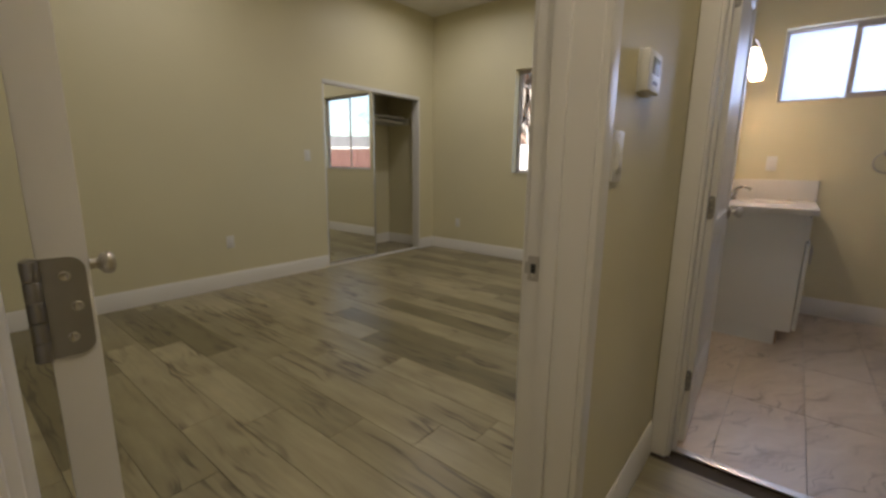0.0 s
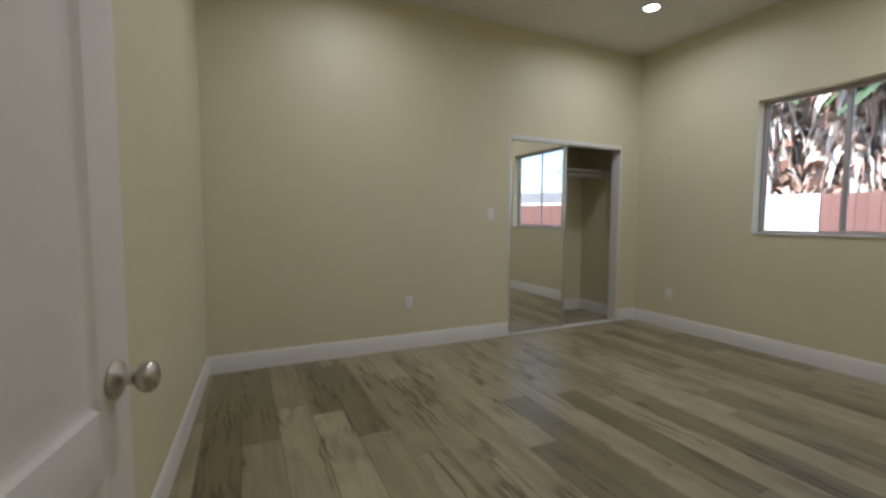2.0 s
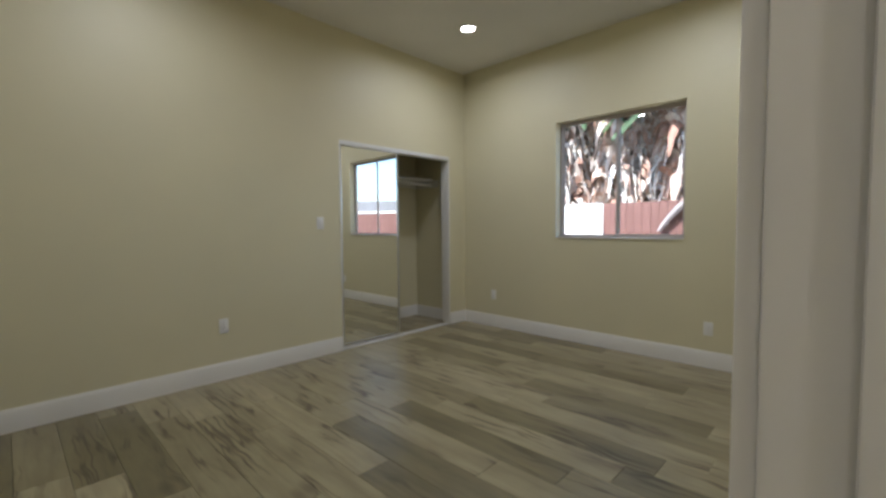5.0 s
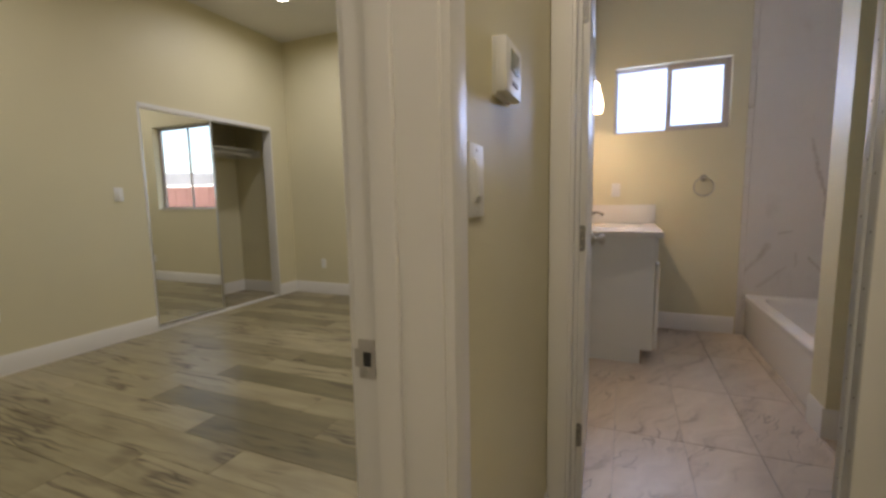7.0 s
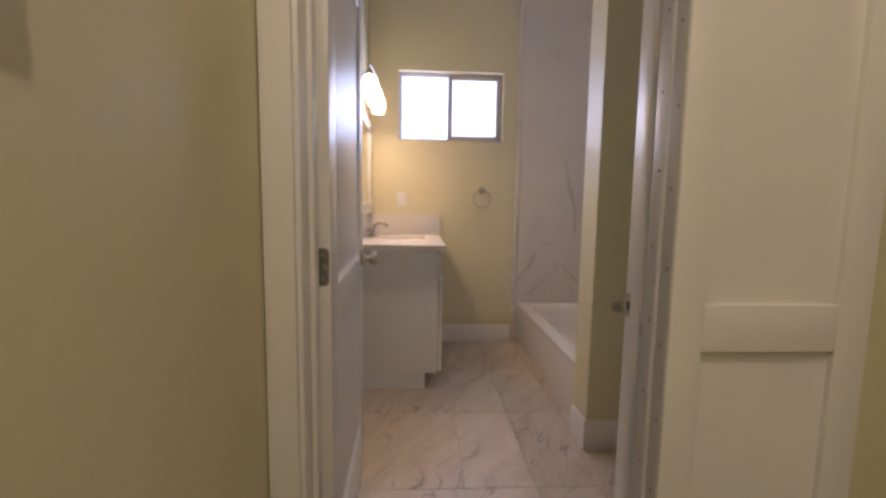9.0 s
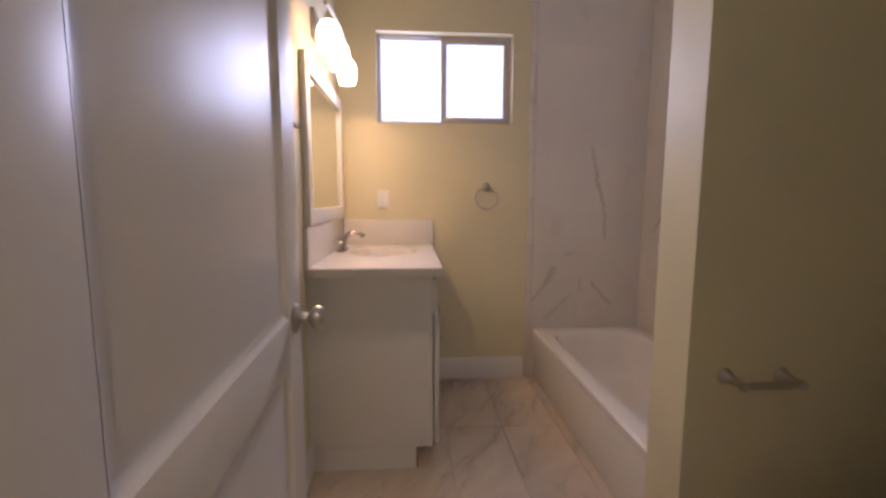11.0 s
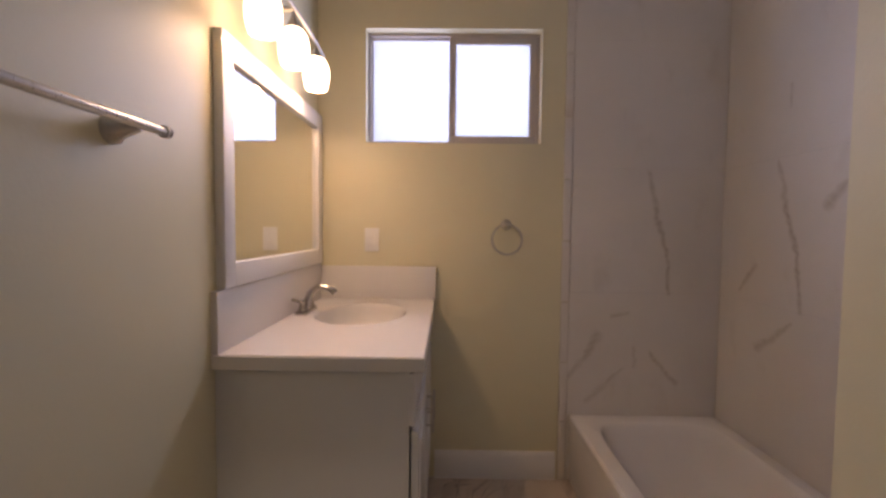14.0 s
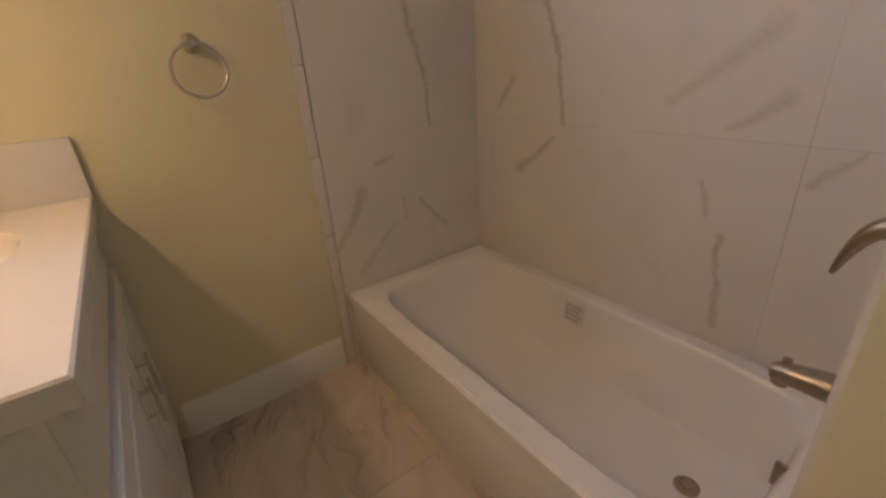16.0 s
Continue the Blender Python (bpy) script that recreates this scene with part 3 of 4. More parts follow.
# windows
def slider_window(name, x0, x1, z0, z1, y, pane, group_label, sashes, thick=0.05, fr=0.022):
    """Sashes: (from, to, set back, width of the sash bars)."""
    w = thing(name, group_label, "window")
    w["kind"] = "structure"
    part("window_frame", boxes(((x0, y, z0), (x1, y + thick, z0 + fr)), ((x0, y, z1 - fr), (x1, y + thick, z1)), ((x0, y, z0 + fr), (x0 + fr, y + thick, z1 - fr)),
                               ((x1 - fr, y, z0 + fr), (x1, y + thick, z1 - fr)), bevel=0.003), BACKLIT_VINYL, w)
    for a, b, dy, s in sashes:
        sash = part("sash", boxes(((a, y + dy, z0 + fr), (b, y + dy + 0.018, z0 + fr + s)), ((a, y + dy, z1 - fr - s), (b, y + dy + 0.018, z1 - fr)),
                                  ((a, y + dy, z0 + fr + s), (a + s, y + dy + 0.018, z1 - fr - s)), ((b - s, y + dy, z0 + fr + s), (b, y + dy + 0.018, z1 - fr - s)), bevel=0.002), BACKLIT_VINYL, w)
        pn = part("pane", boxes(((a + s - 0.004, y + dy + 0.007, z0 + fr + s - 0.004), (b - s + 0.004, y + dy + 0.011, z1 - fr - s + 0.004))), pane, sash)
        pn.visible_shadow = False
    mid = sashes[1][0] + 0.012
    part("latch", boxes(((mid - 0.010, y - 0.006, (z0 + z1) / 2 - 0.03), (mid + 0.010, y + 0.006, (z0 + z1) / 2 + 0.03)), bevel=0.003), BACKLIT_VINYL, w)
    return w


slider_window("window_1", -2.405, -1.178, 1.078, 2.280, YN + 0.095, GLASS, "vinyl sliding window with clear panes, frame coloured dim as if backlit", [(-2.385, -1.780, 0.026, 0.014), (-1.812, -1.198, 0.006, 0.020)], fr=0.020)
slider_window("window_2", 0.125, 0.980, 1.682, 2.230, BN + 0.055, FROST, "vinyl sliding window with frosted panes, frame coloured dim as if backlit", [(0.139, 0.545, 0.026, 0.008), (0.530, 0.966, 0.006, 0.034)], fr=0.014)
setting("sill_bedroom", boxes(((-2.403, YN - 0.012, 1.074), (-1.180, YN + 0.085, 1.088)), bevel=0.003), TRIM, "white painted window sill", "window sill")

# ---- doors ----


def rect(x0, x1, z0, z1, y):
    return [Vector((x0, y, z0)), Vector((x1, y, z0)), Vector((x1, y, z1)), Vector((x0, y, z1))]


def panel_leaf(root, w, h, panels, stile=0.112, t=0.035):
    """A leaf from x=0 to w, y=0 to t, with recessed moulded panels (z0, z1) between stiles and rails."""
    for a in (0, w - stile):
        part("stile", boxes(((a, 0, 0.012), (a + stile, t, h)), bevel=0.0015), DOOR, root)
    at = 0.012
    for z0, z1 in list(panels) + [(h, h)]:
        part("rail", boxes(((stile, 0, at), (w - stile, t, z0)), bevel=0.001), DOOR, root)
        at = z1
    for z0, z1 in panels:
        bm = bmesh.new()
        for y, s in ((0.0, 1), (t, -1)):
            steps = ((0, 0.0), (0.006, 0.004), (0.014, 0.010), (0.022, 0.011), (0.034, 0.0105), (0.058, 0.005))
            loft(bm, [rect(stile + i, w - stile - i, z0 + i, z1 - i, y + s * d) for i, d in steps])
        part("panel", bm, DOOR, root)


KNOB = [(0.0, 0.0), (0.033, 0.0), (0.034, 0.004), (0.030, 0.009), (0.020, 0.013), (0.0125, 0.017), (0.0115, 0.030), (0.016, 0.035), (0.024, 0.041), (0.0275, 0.050), (0.0265, 0.058), (0.021, 0.064), (0.012, 0.0665), (0.011, 0.065), (0.0, 0.065)]


def knob(root, x, z, t=0.035):
    for y, a in ((0.0, 90), (t, -90)):
        bm = bmesh.new()
        lathe(bm, KNOB, pose(x, y, z, a))
        part("knob", bm, NICKEL, root, "satin nickel round door knob")


def latch(root, x, z, t=0.035, out=1):
    part("latch_plate", boxes(((x - 0.001, t / 2 - 0.0125, z - 0.028), (x + 0.0015, t / 2 + 0.0125, z + 0.028)), ((x, t / 2 - 0.006, z - 0.009), (x + 0.010, t / 2 + 0.006, z + 0.009)), bevel=0.001), NICKEL, root)


def hinges(root, zs, t=0.035):
    """Butt hinges whose plates lie on the hinge edge x=0, with the barrel at y=t or 0."""
    for z in zs:
        bm = bmesh.new()
        hh, n = 0.045, 6
        outline = [Vector((-0.0022, t - 0.001, z - hh)), Vector((-0.0022, t - 0.001, z + hh))]
        for cz, a0 in ((z + hh - 0.012, 90), (z - hh + 0.012, 180)):
            for i in range(n + 1):
                a = radians(a0 + 90 * i / n)
                outline.append(Vector((-0.0022, 0.015 + 0.012 * math.cos(a), cz + 0.012 * math.sin(a))))
        loft(bm, [[p + Vector((0.002, 0, 0)) for p in outline], outline])
        for k in range(5):
            zz = z - hh + 0.018 * k
            lathe(bm, [(0, 0.0004), (0.0058, 0.0004), (0.0062, 0.001), (0.0062, 0.0168), (0.0058, 0.0176), (0, 0.0176)], pose(-0.004, t + 0.004, zz), 14)
        hg = part("hinge", bm, STEEL, root, "zinc plated butt hinge")
        for dz, dy in ((0.028, 0.018), (0.0, 0.012), (-0.028, 0.018)):
            s = bmesh.new()
            lathe(s, [(0.0045, 0.0), (0.0045, 0.0008), (0.0035, 0.0014), (0.0014, 0.0005), (0, 0.0005)], pose(-0.0024, dy, z + dz, 0, -90), 12)
            part("screw", s, NICKEL, hg)


# bedroom door, standing open; local x runs along the leaf, barrel on the far side
d1 = thing("door_1", "white two-panel bedroom door standing open", "door", at=pose(-0.150, 0.176, 0, 0, 0, 180 - 9.2))
d1["kind"] = "structure"
panel_leaf(d1, 0.850, 2.03, [(0.24, 0.775), (0.885, 1.90)])
knob(d1, 0.788, 0.92)
latch(d1, 0.850, 0.92)
hinges(d1, (0.30, 1.03, 1.78))
d2 = thing("door_2", "white two-panel bathroom door standing open against the wall", "door", at=pose(0.107, 2.008, 0, 0, 0, 92.4))
d2["kind"] = "structure"
panel_leaf(d2, 0.800, 2.03, [(0.24, 0.845), (0.950, 1.90)])
knob(d2, 0.738, 0.938)
latch(d2, 0.800, 0.938)
hinges(d2, (0.29, 1.01, 1.76))


def strike(name, m, label):
    s = part(name, boxes(((-0.014, 0, -0.030), (0.014, 0.002, 0.030)), ((0.012, -0.001, -0.014), (0.022, 0.0015, 0.014)), bevel=0.001), NICKEL)
    s.matrix_world = m
    tagged(s, label, "strike plate")
    part("latch_hole", boxes(((-0.007, 0.0018, -0.011), (0.006, 0.0026, 0.011))), DARK, s)
    return s


strike("strike_plate", pose(-0.122, 0.985, 0.92, 0, 0, 180), "satin nickel strike plate on the bedroom door jamb")
strike("strike_plate", pose(0.834, 2.002, 0.92, 0, 0, 90), "satin nickel strike plate on the bathroom door jamb")

# folded closet door in the hall
bf = thing("bifold_door", "white two-panel bifold closet door folded open in the hall", "door", at=pose(0.695, 1.600, 0))
for y0 in (0.0, 0.042):
    fr = [((a, y0, 0.02), (a + 0.052, y0 + 0.034, 2.02)) for a in (0, 0.263)] + [((0.052, y0, z0), (0.263, y0 + 0.034, z1)) for z0, z1 in ((0.02, 0.20), (0.945, 1.018), (1.88, 2.02))]
    leaf = part("leaf", boxes(*fr, bevel=0.0015), DOOR, bf)
    for z0, z1 in ((0.20, 0.945), (1.018, 1.88)):
        part("panel", boxes(((0.050, y0 + 0.010, z0 - 0.002), (0.265, y0 + 0.024, z1 + 0.002))), DOOR, leaf)
hs = part("continuous_hinge", boxes(((-0.0025, 0.002, 0.03), (0.0, 0.034, 2.01)), ((-0.0025, 0.042, 0.03), (0.0, 0.074, 2.01)), bevel=0.0008), HINGEGREY, bf, "grey continuous hinge with screws")
bm = bmesh.new()
lathe(bm, [(0, 0.03), (0.005, 0.03), (0.005, 2.01), (0, 2.01)], pose(-0.003, 0.038, 0), 12)
part("hinge_barrel", bm, HINGEGREY, hs)
screw_mesh = mesh_of("screw", lathe(bmesh.new(), [(0.0030, 0), (0.0030, 0.0006), (0.0012, 0.0012), (0, 0.0004)], pose(0, 0, 0, 0, -90), 10), RUBBER)
for i in range(16):
    for y in (0.014 + 0.004 * (i % 2), 0.058 - 0.004 * (i % 2)):
        s = new("screw", screw_mesh)
        s.parent, s.location = hs, (-0.0026, y, 0.11 + 0.12 * i + (0.03 if y > 0.04 else 0.0))
bm = bmesh.new()
lathe(bm, [(0, 0), (0.008, 0), (0.007, 0.012), (0.014, 0.018), (0.016, 0.024), (0.012, 0.030), (0, 0.032)], pose(0.022, 0.076, 0.95, -90), 18)
part("knob", bm, NICKEL, bf, "small satin nickel knob")

# ---- bedroom closet ----
track = thing("closet_track", "white metal sliding door tracks of the closet", "door track")
part("top_track", boxes(((XW - 0.085, CLO0, CLOH - 0.045), (XW + 0.006, CLO1, CLOH)), bevel=0.003), VINYL, track)
part("bottom_track", boxes(((XW - 0.085, CLO0, 0.0), (XW - 0.002, CLO1, 0.012)), ((XW - 0.02, CLO0, 0.012), (XW - 0.014, CLO1, 0.022)), bevel=0.002), VINYL, track)
setting("trim_closet", boxes(((XW - 0.122, CLO1 - 0.012, 0.022), (XW + 0.004, CLO1 + 0.004, CLOH - 0.045)), ((XW - 0.122, CLO0 - 0.004, 0.022), (XW + 0.004, CLO0 + 0.010, CLOH - 0.045)), bevel=0.002), TRIM, "white painted closet jambs", "trim")


def mirror_door(x, y0, y1):
    d = thing("mirror_door", "sliding closet door with a full mirror in a white metal frame", "door", "closet sliding doors")
    z0, z1 = 0.024, CLOH - 0.03
    part("mirror", boxes(((x - 0.004, y0 + 0.012, z0 + 0.02), (x, y1 - 0.012, z1 - 0.012))), MIRROR, d)
    part("backing", boxes(((x - 0.012, y0 + 0.008, z0 + 0.01), (x - 0.005, y1 - 0.008, z1 - 0.008))), WOODWHITE, d)
    part("frame", boxes(((x - 0.014, y0, z0), (x + 0.006, y0 + 0.022, z1)), ((x - 0.014, y1 - 0.022, z0), (x + 0.006, y1, z1)),
                        ((x - 0.014, y0 + 0.022, z0), (x + 0.006, y1 - 0.022, z0 + 0.026)), ((x - 0.014, y0 + 0.022, z1 - 0.02), (x + 0.006, y1 - 0.022, z1)), bevel=0.002), ALU, d)
    for y in (y0 + 0.15, y1 - 0.15):
        part("roller", lathe(bmesh.new(), [(0, 0), (0.009, 0), (0.009, 0.006), (0, 0.006)], pose(x - 0.006, y, 0.0221, 0, 90) @ pose(0, 0, 0), 12), DARK, d)


mirror_door(XW - 0.022, CLO0 + 0.012, 3.705)
mirror_door(XW - 0.055, CLO0 + 0.030, 3.725)
shelf = thing("closet_shelf", "white painted closet shelf with a hanging rod", "shelf")
part("board", boxes(((-4.43, 2.84, 1.80), (-4.10, 4.62, 1.82)), bevel=0.002), WOODWHITE, shelf)
part("cleat", boxes(((-4.43, 2.845, 1.72), (-4.412, 4.615, 1.80)), bevel=0.002), WOODWHITE, shelf)
for y0, y1 in ((2.84, 2.858), (4.602, 4.62)):
    part("cleat", boxes(((-4.412, y0, 1.71), (-4.00, y1, 1.80)), bevel=0.002), WOODWHITE, shelf)
part("rod", tube(bmesh.new(), [(-4.12, 2.85, 1.745), (-4.12, 4.61, 1.745)], 0.016), WOODWHITE, shelf)

# ---- lamps ----


def downlight(x, y):
    d = thing("recessed_downlight", "lit recessed ceiling downlight with a white trim ring; the hall pair is added fill", "ceiling light", "recessed downlights")
    d.location = (x, y, CEIL)
    bm = bmesh.new()
    lathe(bm, [(0.062, -0.001), (0.080, -0.001), (0.084, -0.004), (0.080, -0.008), (0.064, -0.009), (0.060, -0.005), (0.062, -0.001)], pose(0, 0, 0), 32)
    part("trim_ring", bm, TRIM, d)
    bm = bmesh.new()
    lathe(bm, [(0, -0.002), (0.061, -0.002), (0.061, -0.004), (0.045, -0.0055), (0, -0.006)], pose(0, 0, 0), 32)
    part("lens", bm, LENS, d)


# the hall pair gets the same fitting, though both are added fill
for lx, ly in LAMPS + HALL_FILL_LAMPS:
    downlight(lx, ly)

# ---- switches and outlets ----


def wall_plate(m, kind, label):
    """Local x across, z up, y out of the wall is negative."""
    o = thing("light_switch" if kind == "switch" else "power_outlet", label, "switch" if kind == "switch" else "outlet", at=m)
    part("plate", boxes(((-0.036, -0.006, -0.058), (0.036, 0.0, 0.058)), bevel=0.004), PLASTIC, o)
    if kind == "switch":
        bm = boxes(((-0.0165, -0.0085, -0.033), (0.0165, -0.005, 0.033)), bevel=0.0015)
        part("surround", bm, PLASTIC, o)
        bm = boxes(((-0.013, -0.0125, -0.026), (0.013, -0.008, -0.002)), ((-0.013, -0.0098, -0.002), (0.013, -0.008, 0.026)), bevel=0.0015)
        part("rocker", bm, PLASTIC, o)
    else:
        part("face", boxes(((-0.0165, -0.0085, -0.033), (0.0165, -0.005, 0.033)), bevel=0.002), PLASTIC, o)
        for z in (-0.017, 0.017):
            part("slot", boxes(((-0.0075, -0.0092, z - 0.002), (-0.0055, -0.0083, z + 0.006)), ((0.0055, -0.0092, z - 0.002), (0.0075, -0.0083, z + 0.006)), ((-0.002, -0.0092, z - 0.009), (0.002, -0.0083, z - 0.005))), RUBBER, o)
    for z in (-0.048, 0.048):
        part("screw", lathe(bmesh.new(), [(0.0035, 0.0), (0.003, 0.001), (0, 0.0012)], pose(0, -0.006, z, 90), 10), PLASTIC, o)
    return o


wall_plate(pose(XW, 1.875, 0.432, 0, 0, 90), "outlet", "white plastic power outlet on the bedroom wall")
wall_plate(pose(XW, 2.742, 1.245, 0, 0, 90), "switch", "white plastic light switch beside the closet")
wall_plate(pose(-3.226, YN, 0.384), "outlet", "white plastic power outlet near the bedroom corner")
wall_plate(pose(-0.979, YN, 0.330), "outlet", "white plastic power outlet below the window")
wall_plate(pose(0.0, 1.125, 1.182, 0, 0, 90), "switch", "white plastic light switch below the thermostat")
wall_plate(pose(0.155, BN, 1.205), "switch", "white plastic rocker switch above the backsplash")

th = thing("thermostat", "white plastic thermostat with a small grey display", "thermostat", at=pose(0.0, 1.280, 1.388, 0, 0, 90))
part("base", boxes(((-0.050, -0.010, -0.050), (0.050, 0.0, 0.050)), bevel=0.002), PLASTIC, th)
part("cover", boxes(((-0.058, -0.030, -0.048), (0.058, -0.008, 0.048)), bevel=0.006), PLASTIC, th)
part("display", boxes(((-0.030, -0.0312, -0.006), (0.034, -0.0285, 0.032)), bevel=0.001), LCD, th)
part("button", boxes(((-0.018, -0.0312, -0.030), (0.022, -0.0285, -0.022)), bevel=0.001), RUBBER, th)

# ---- bathroom vanity ----
XB = -0.11
van = thing("vanity_cabinet", "white lacquered bathroom vanity cabinet with bar pulls", "cabinet", at=pose(0, 0, 0))
for y0, y1 in ((3.600, 3.618), (4.535, 4.556)):
    part("side_panel", boxes(((XB, y0, 0.10), (0.418, y1, 0.874)), bevel=0.001), CABINET, van)
part("bottom_panel", boxes(((XB, 3.618, 0.10), (0.40, 4.535, 0.12))), CABINET, van)
part("back_panel", boxes(((XB, 3.618, 0.12), (XB + 0.01, 4.535, 0.874))), CABINET, van)
for z0, z1 in ((0.12, 0.16), (0.845, 0.874)):
    part("face_rail", boxes(((0.398, 3.618, z0), (0.418, 4.535, z1))), CABINET, van)
part("toe_kick", boxes(((XB, 3.602, 0.0), (0.352, 4.554, 0.099))), CABINET, van)
part("toe_board", boxes(((0.353, 3.604, 0.0), (0.362, 4.554, 0.099))), RAWWOOD, van, "unpainted brown plywood toe board")
part("face_stile", boxes(((0.416, 3.600, 0.10), (0.428, 3.635, 0.874))), CABINET, van)
part("drawer_front", boxes(((0.419, 3.603, 0.715), (0.444, 4.552, 0.862)), bevel=0.002), CABINET, van)
for y0, y1, py in ((3.603, 4.074, 4.02), (4.080, 4.552, 4.135)):
    d = part("door", boxes(((0.434, y0, 0.115), (0.454, y1, 0.700)), bevel=0.002), CABINET, van)
    part("moulding", boxes(((0.453, y0 + 0.06, 0.175), (0.457, y1 - 0.06, 0.181)), ((0.453, y0 + 0.06, 0.634), (0.457, y1 - 0.06, 0.640)), ((0.453, y0 + 0.06, 0.181), (0.457, y0 + 0.066, 0.634)), ((0.453, y1 - 0.066, 0.181), (0.457, y1 - 0.06, 0.634))), CABINET, d)
    bm = bmesh.new()
    tube(bm, [(0.482, py, 0.495), (0.482, py, 0.615)], 0.005)
    for z in (0.523, 0.587):
        tube(bm, [(0.453, py, z), (0.481, py, z)], 0.004)
    part("pull", bm, NICKEL, d, "satin nickel bar pull")

# top with an oval basin
SX, SY, SA, SB = 0.180, 4.175, 0.182, 0.222
TX0, TX1, TY0, TY1, TZ = XB, 0.471, 3.580, 4.558, 0.915


def around(n, rx, ry, z, square=0.0, cx=SX, cy=SY):
    out = []
    for i in range(n):
        a = 2 * math.pi * i / n
        c, s = math.cos(a), math.sin(a)
        k = 1.0 / ((abs(c) ** (2 + square) + abs(s) ** (2 + square)) ** (1 / (2 + square)))
        out.append(Vector((cx + rx * c * k, cy + ry * s * k, z)))
    return out


def to_rect(ring, x0, x1, y0, y1, z, cx, cy):
    """The ring pushed out to a rectangle, its corners kept."""
    out = []
    for p in ring:
        dx, dy = p.x - cx, p.y - cy
        k = min((x1 - cx) / dx if dx > 1e-9 else 1e9, (x0 - cx) / dx if dx < -1e-9 else 1e9, (y1 - cy) / dy if dy > 1e-9 else 1e9, (y0 - cy) / dy if dy < -1e-9 else 1e9)
        out.append(Vector((cx + dx * k, cy + dy * k, z)))
    for x, y in ((x0, y0), (x0, y1), (x1, y0), (x1, y1)):
        best = min(out, key=lambda q: (q.x - x) ** 2 + (q.y - y) ** 2)
        best.x, best.y = x, y
    return out


top = thing("stone_countertop", "white cultured stone vanity top with an oval basin and backsplash", "countertop")
N = 64
hole = around(N, SA, SB, TZ)
outer = to_rect(hole, TX0, TX1, TY0, TY1, TZ - 0.004, SX, SY)
inner = to_rect(hole, TX0 + 0.004, TX1 - 0.004, TY0 + 0.004, TY1 - 0.004, TZ, SX, SY)
low = [Vector((p.x, p.y, TZ - 0.040)) for p in outer]
bm = bmesh.new()
loft(bm, [around(N, SA * 1.04, SB * 1.04, TZ - 0.040), low, outer, inner, hole], close=False)
part("slab", bm, STONE, top)
bm = bmesh.new()
bowl = [(1.0, 0.0), (0.985, -0.004), (0.965, -0.012), (0.93, -0.035), (0.86, -0.068), (0.72, -0.100), (0.5, -0.122), (0.25, -0.132), (0.11, -0.135)]
loft(bm, [around(N, SA * k, SB * k, TZ + d) for k, d in bowl])
part("basin", bm, STONE, top)
part("drain", lathe(bmesh.new(), [(0.024, 0.0), (0.024, 0.003), (0.018, 0.004), (0.015, 0.002), (0, 0.002)], pose(SX, SY, TZ - 0.1365), 20), CHROME, top)
part("backsplash", boxes(((XB, TY1 - 0.020, TZ), (0.474, TY1 + 0.001, 1.075)), bevel=0.003), STONE, top)
part("side_splash", boxes(((XB - 0.001, TY0 + 0.002, TZ), (XB + 0.020, TY1 - 0.021, 1.088)), bevel=0.003), STONE, top)

fc = thing("basin_faucet", "chrome centerset faucet with a curved spout on the vanity top", "faucet", at=pose(-0.045, SY, TZ))
part("base", boxes(((-0.024, -0.075, 0.0), (0.024, 0.075, 0.016)), bevel=0.007), CHROME, fc)
part("spout", tube(bmesh.new(), bezier((0, 0, 0.012), (0.005, 0, 0.075), (0.03, 0, 0.110), (0.070, 0, 0.105), 8) + bezier((0.078, 0, 0.104), (0.095, 0, 0.101), (0.108, 0, 0.096), (0.117, 0, 0.082), 5), [0.022, 0.019, 0.017, 0.015, 0.014, 0.013, 0.0125, 0.012, 0.012, 0.012, 0.012, 0.0125, 0.013, 0.0135, 0.0135]), CHROME, fc)
for y in (-0.051, 0.051):
    bm = bmesh.new()
    lathe(bm, [(0.019, 0.012), (0.018, 0.022), (0.013, 0.032), (0.012, 0.046), (0.0135, 0.052), (0.008, 0.060), (0, 0.061)], pose(0, y, 0), 18)
    tube(bm, [(0, y, 0.050), (-0.012, y * 1.3, 0.056), (-0.026, y * 1.75, 0.066)], [0.0065, 0.0055, 0.007], 10)
    part("handle", bm, CHROME, fc)

# mirror
mr = thing("framed_mirror", "rectangular wall mirror in a wide white frame", "mirror")
part("glass", boxes(((XB + 0.004, 3.640, 1.145), (XB + 0.012, 4.490, 1.745))), MIRROR, mr)
MX = XB + 0.028
for a, b in (((XB, 3.612, 1.090), (MX, 3.672, 1.800)), ((XB, 4.468, 1.090), (MX, 4.535, 1.800)), ((XB, 3.672, 1.090), (MX, 4.468, 1.160)), ((XB, 3.672, 1.730), (MX, 4.468, 1.800))):
    part("frame_rail", boxes((a, b), bevel=0.004), TRIM, mr)

# vanity light
vl = thing("vanity_light", "three-light nickel vanity lamp with lit opal glass shades", "wall lamp")
LY, LZ, LX = SHADE_Y, SHADE_Z, SHADE_X
part("backplate", boxes(((XB, 3.855, 1.925), (XB + 0.016, 3.975, 2.060)), bevel=0.006), NICKEL, vl)
part("bar", tube(bmesh.new(), [(LX + 0.004, y, 1.998 - 0.30 * (y - 3.915) ** 2) for y in [3.585 + 0.66 * i / 16 for i in range(17)]], 0.0075), NICKEL, vl)
part("arm", tube(bmesh.new(), [(XB + 0.012, 3.915, 1.998), (LX + 0.004, 3.915, 1.998)], 0.009), NICKEL, vl)
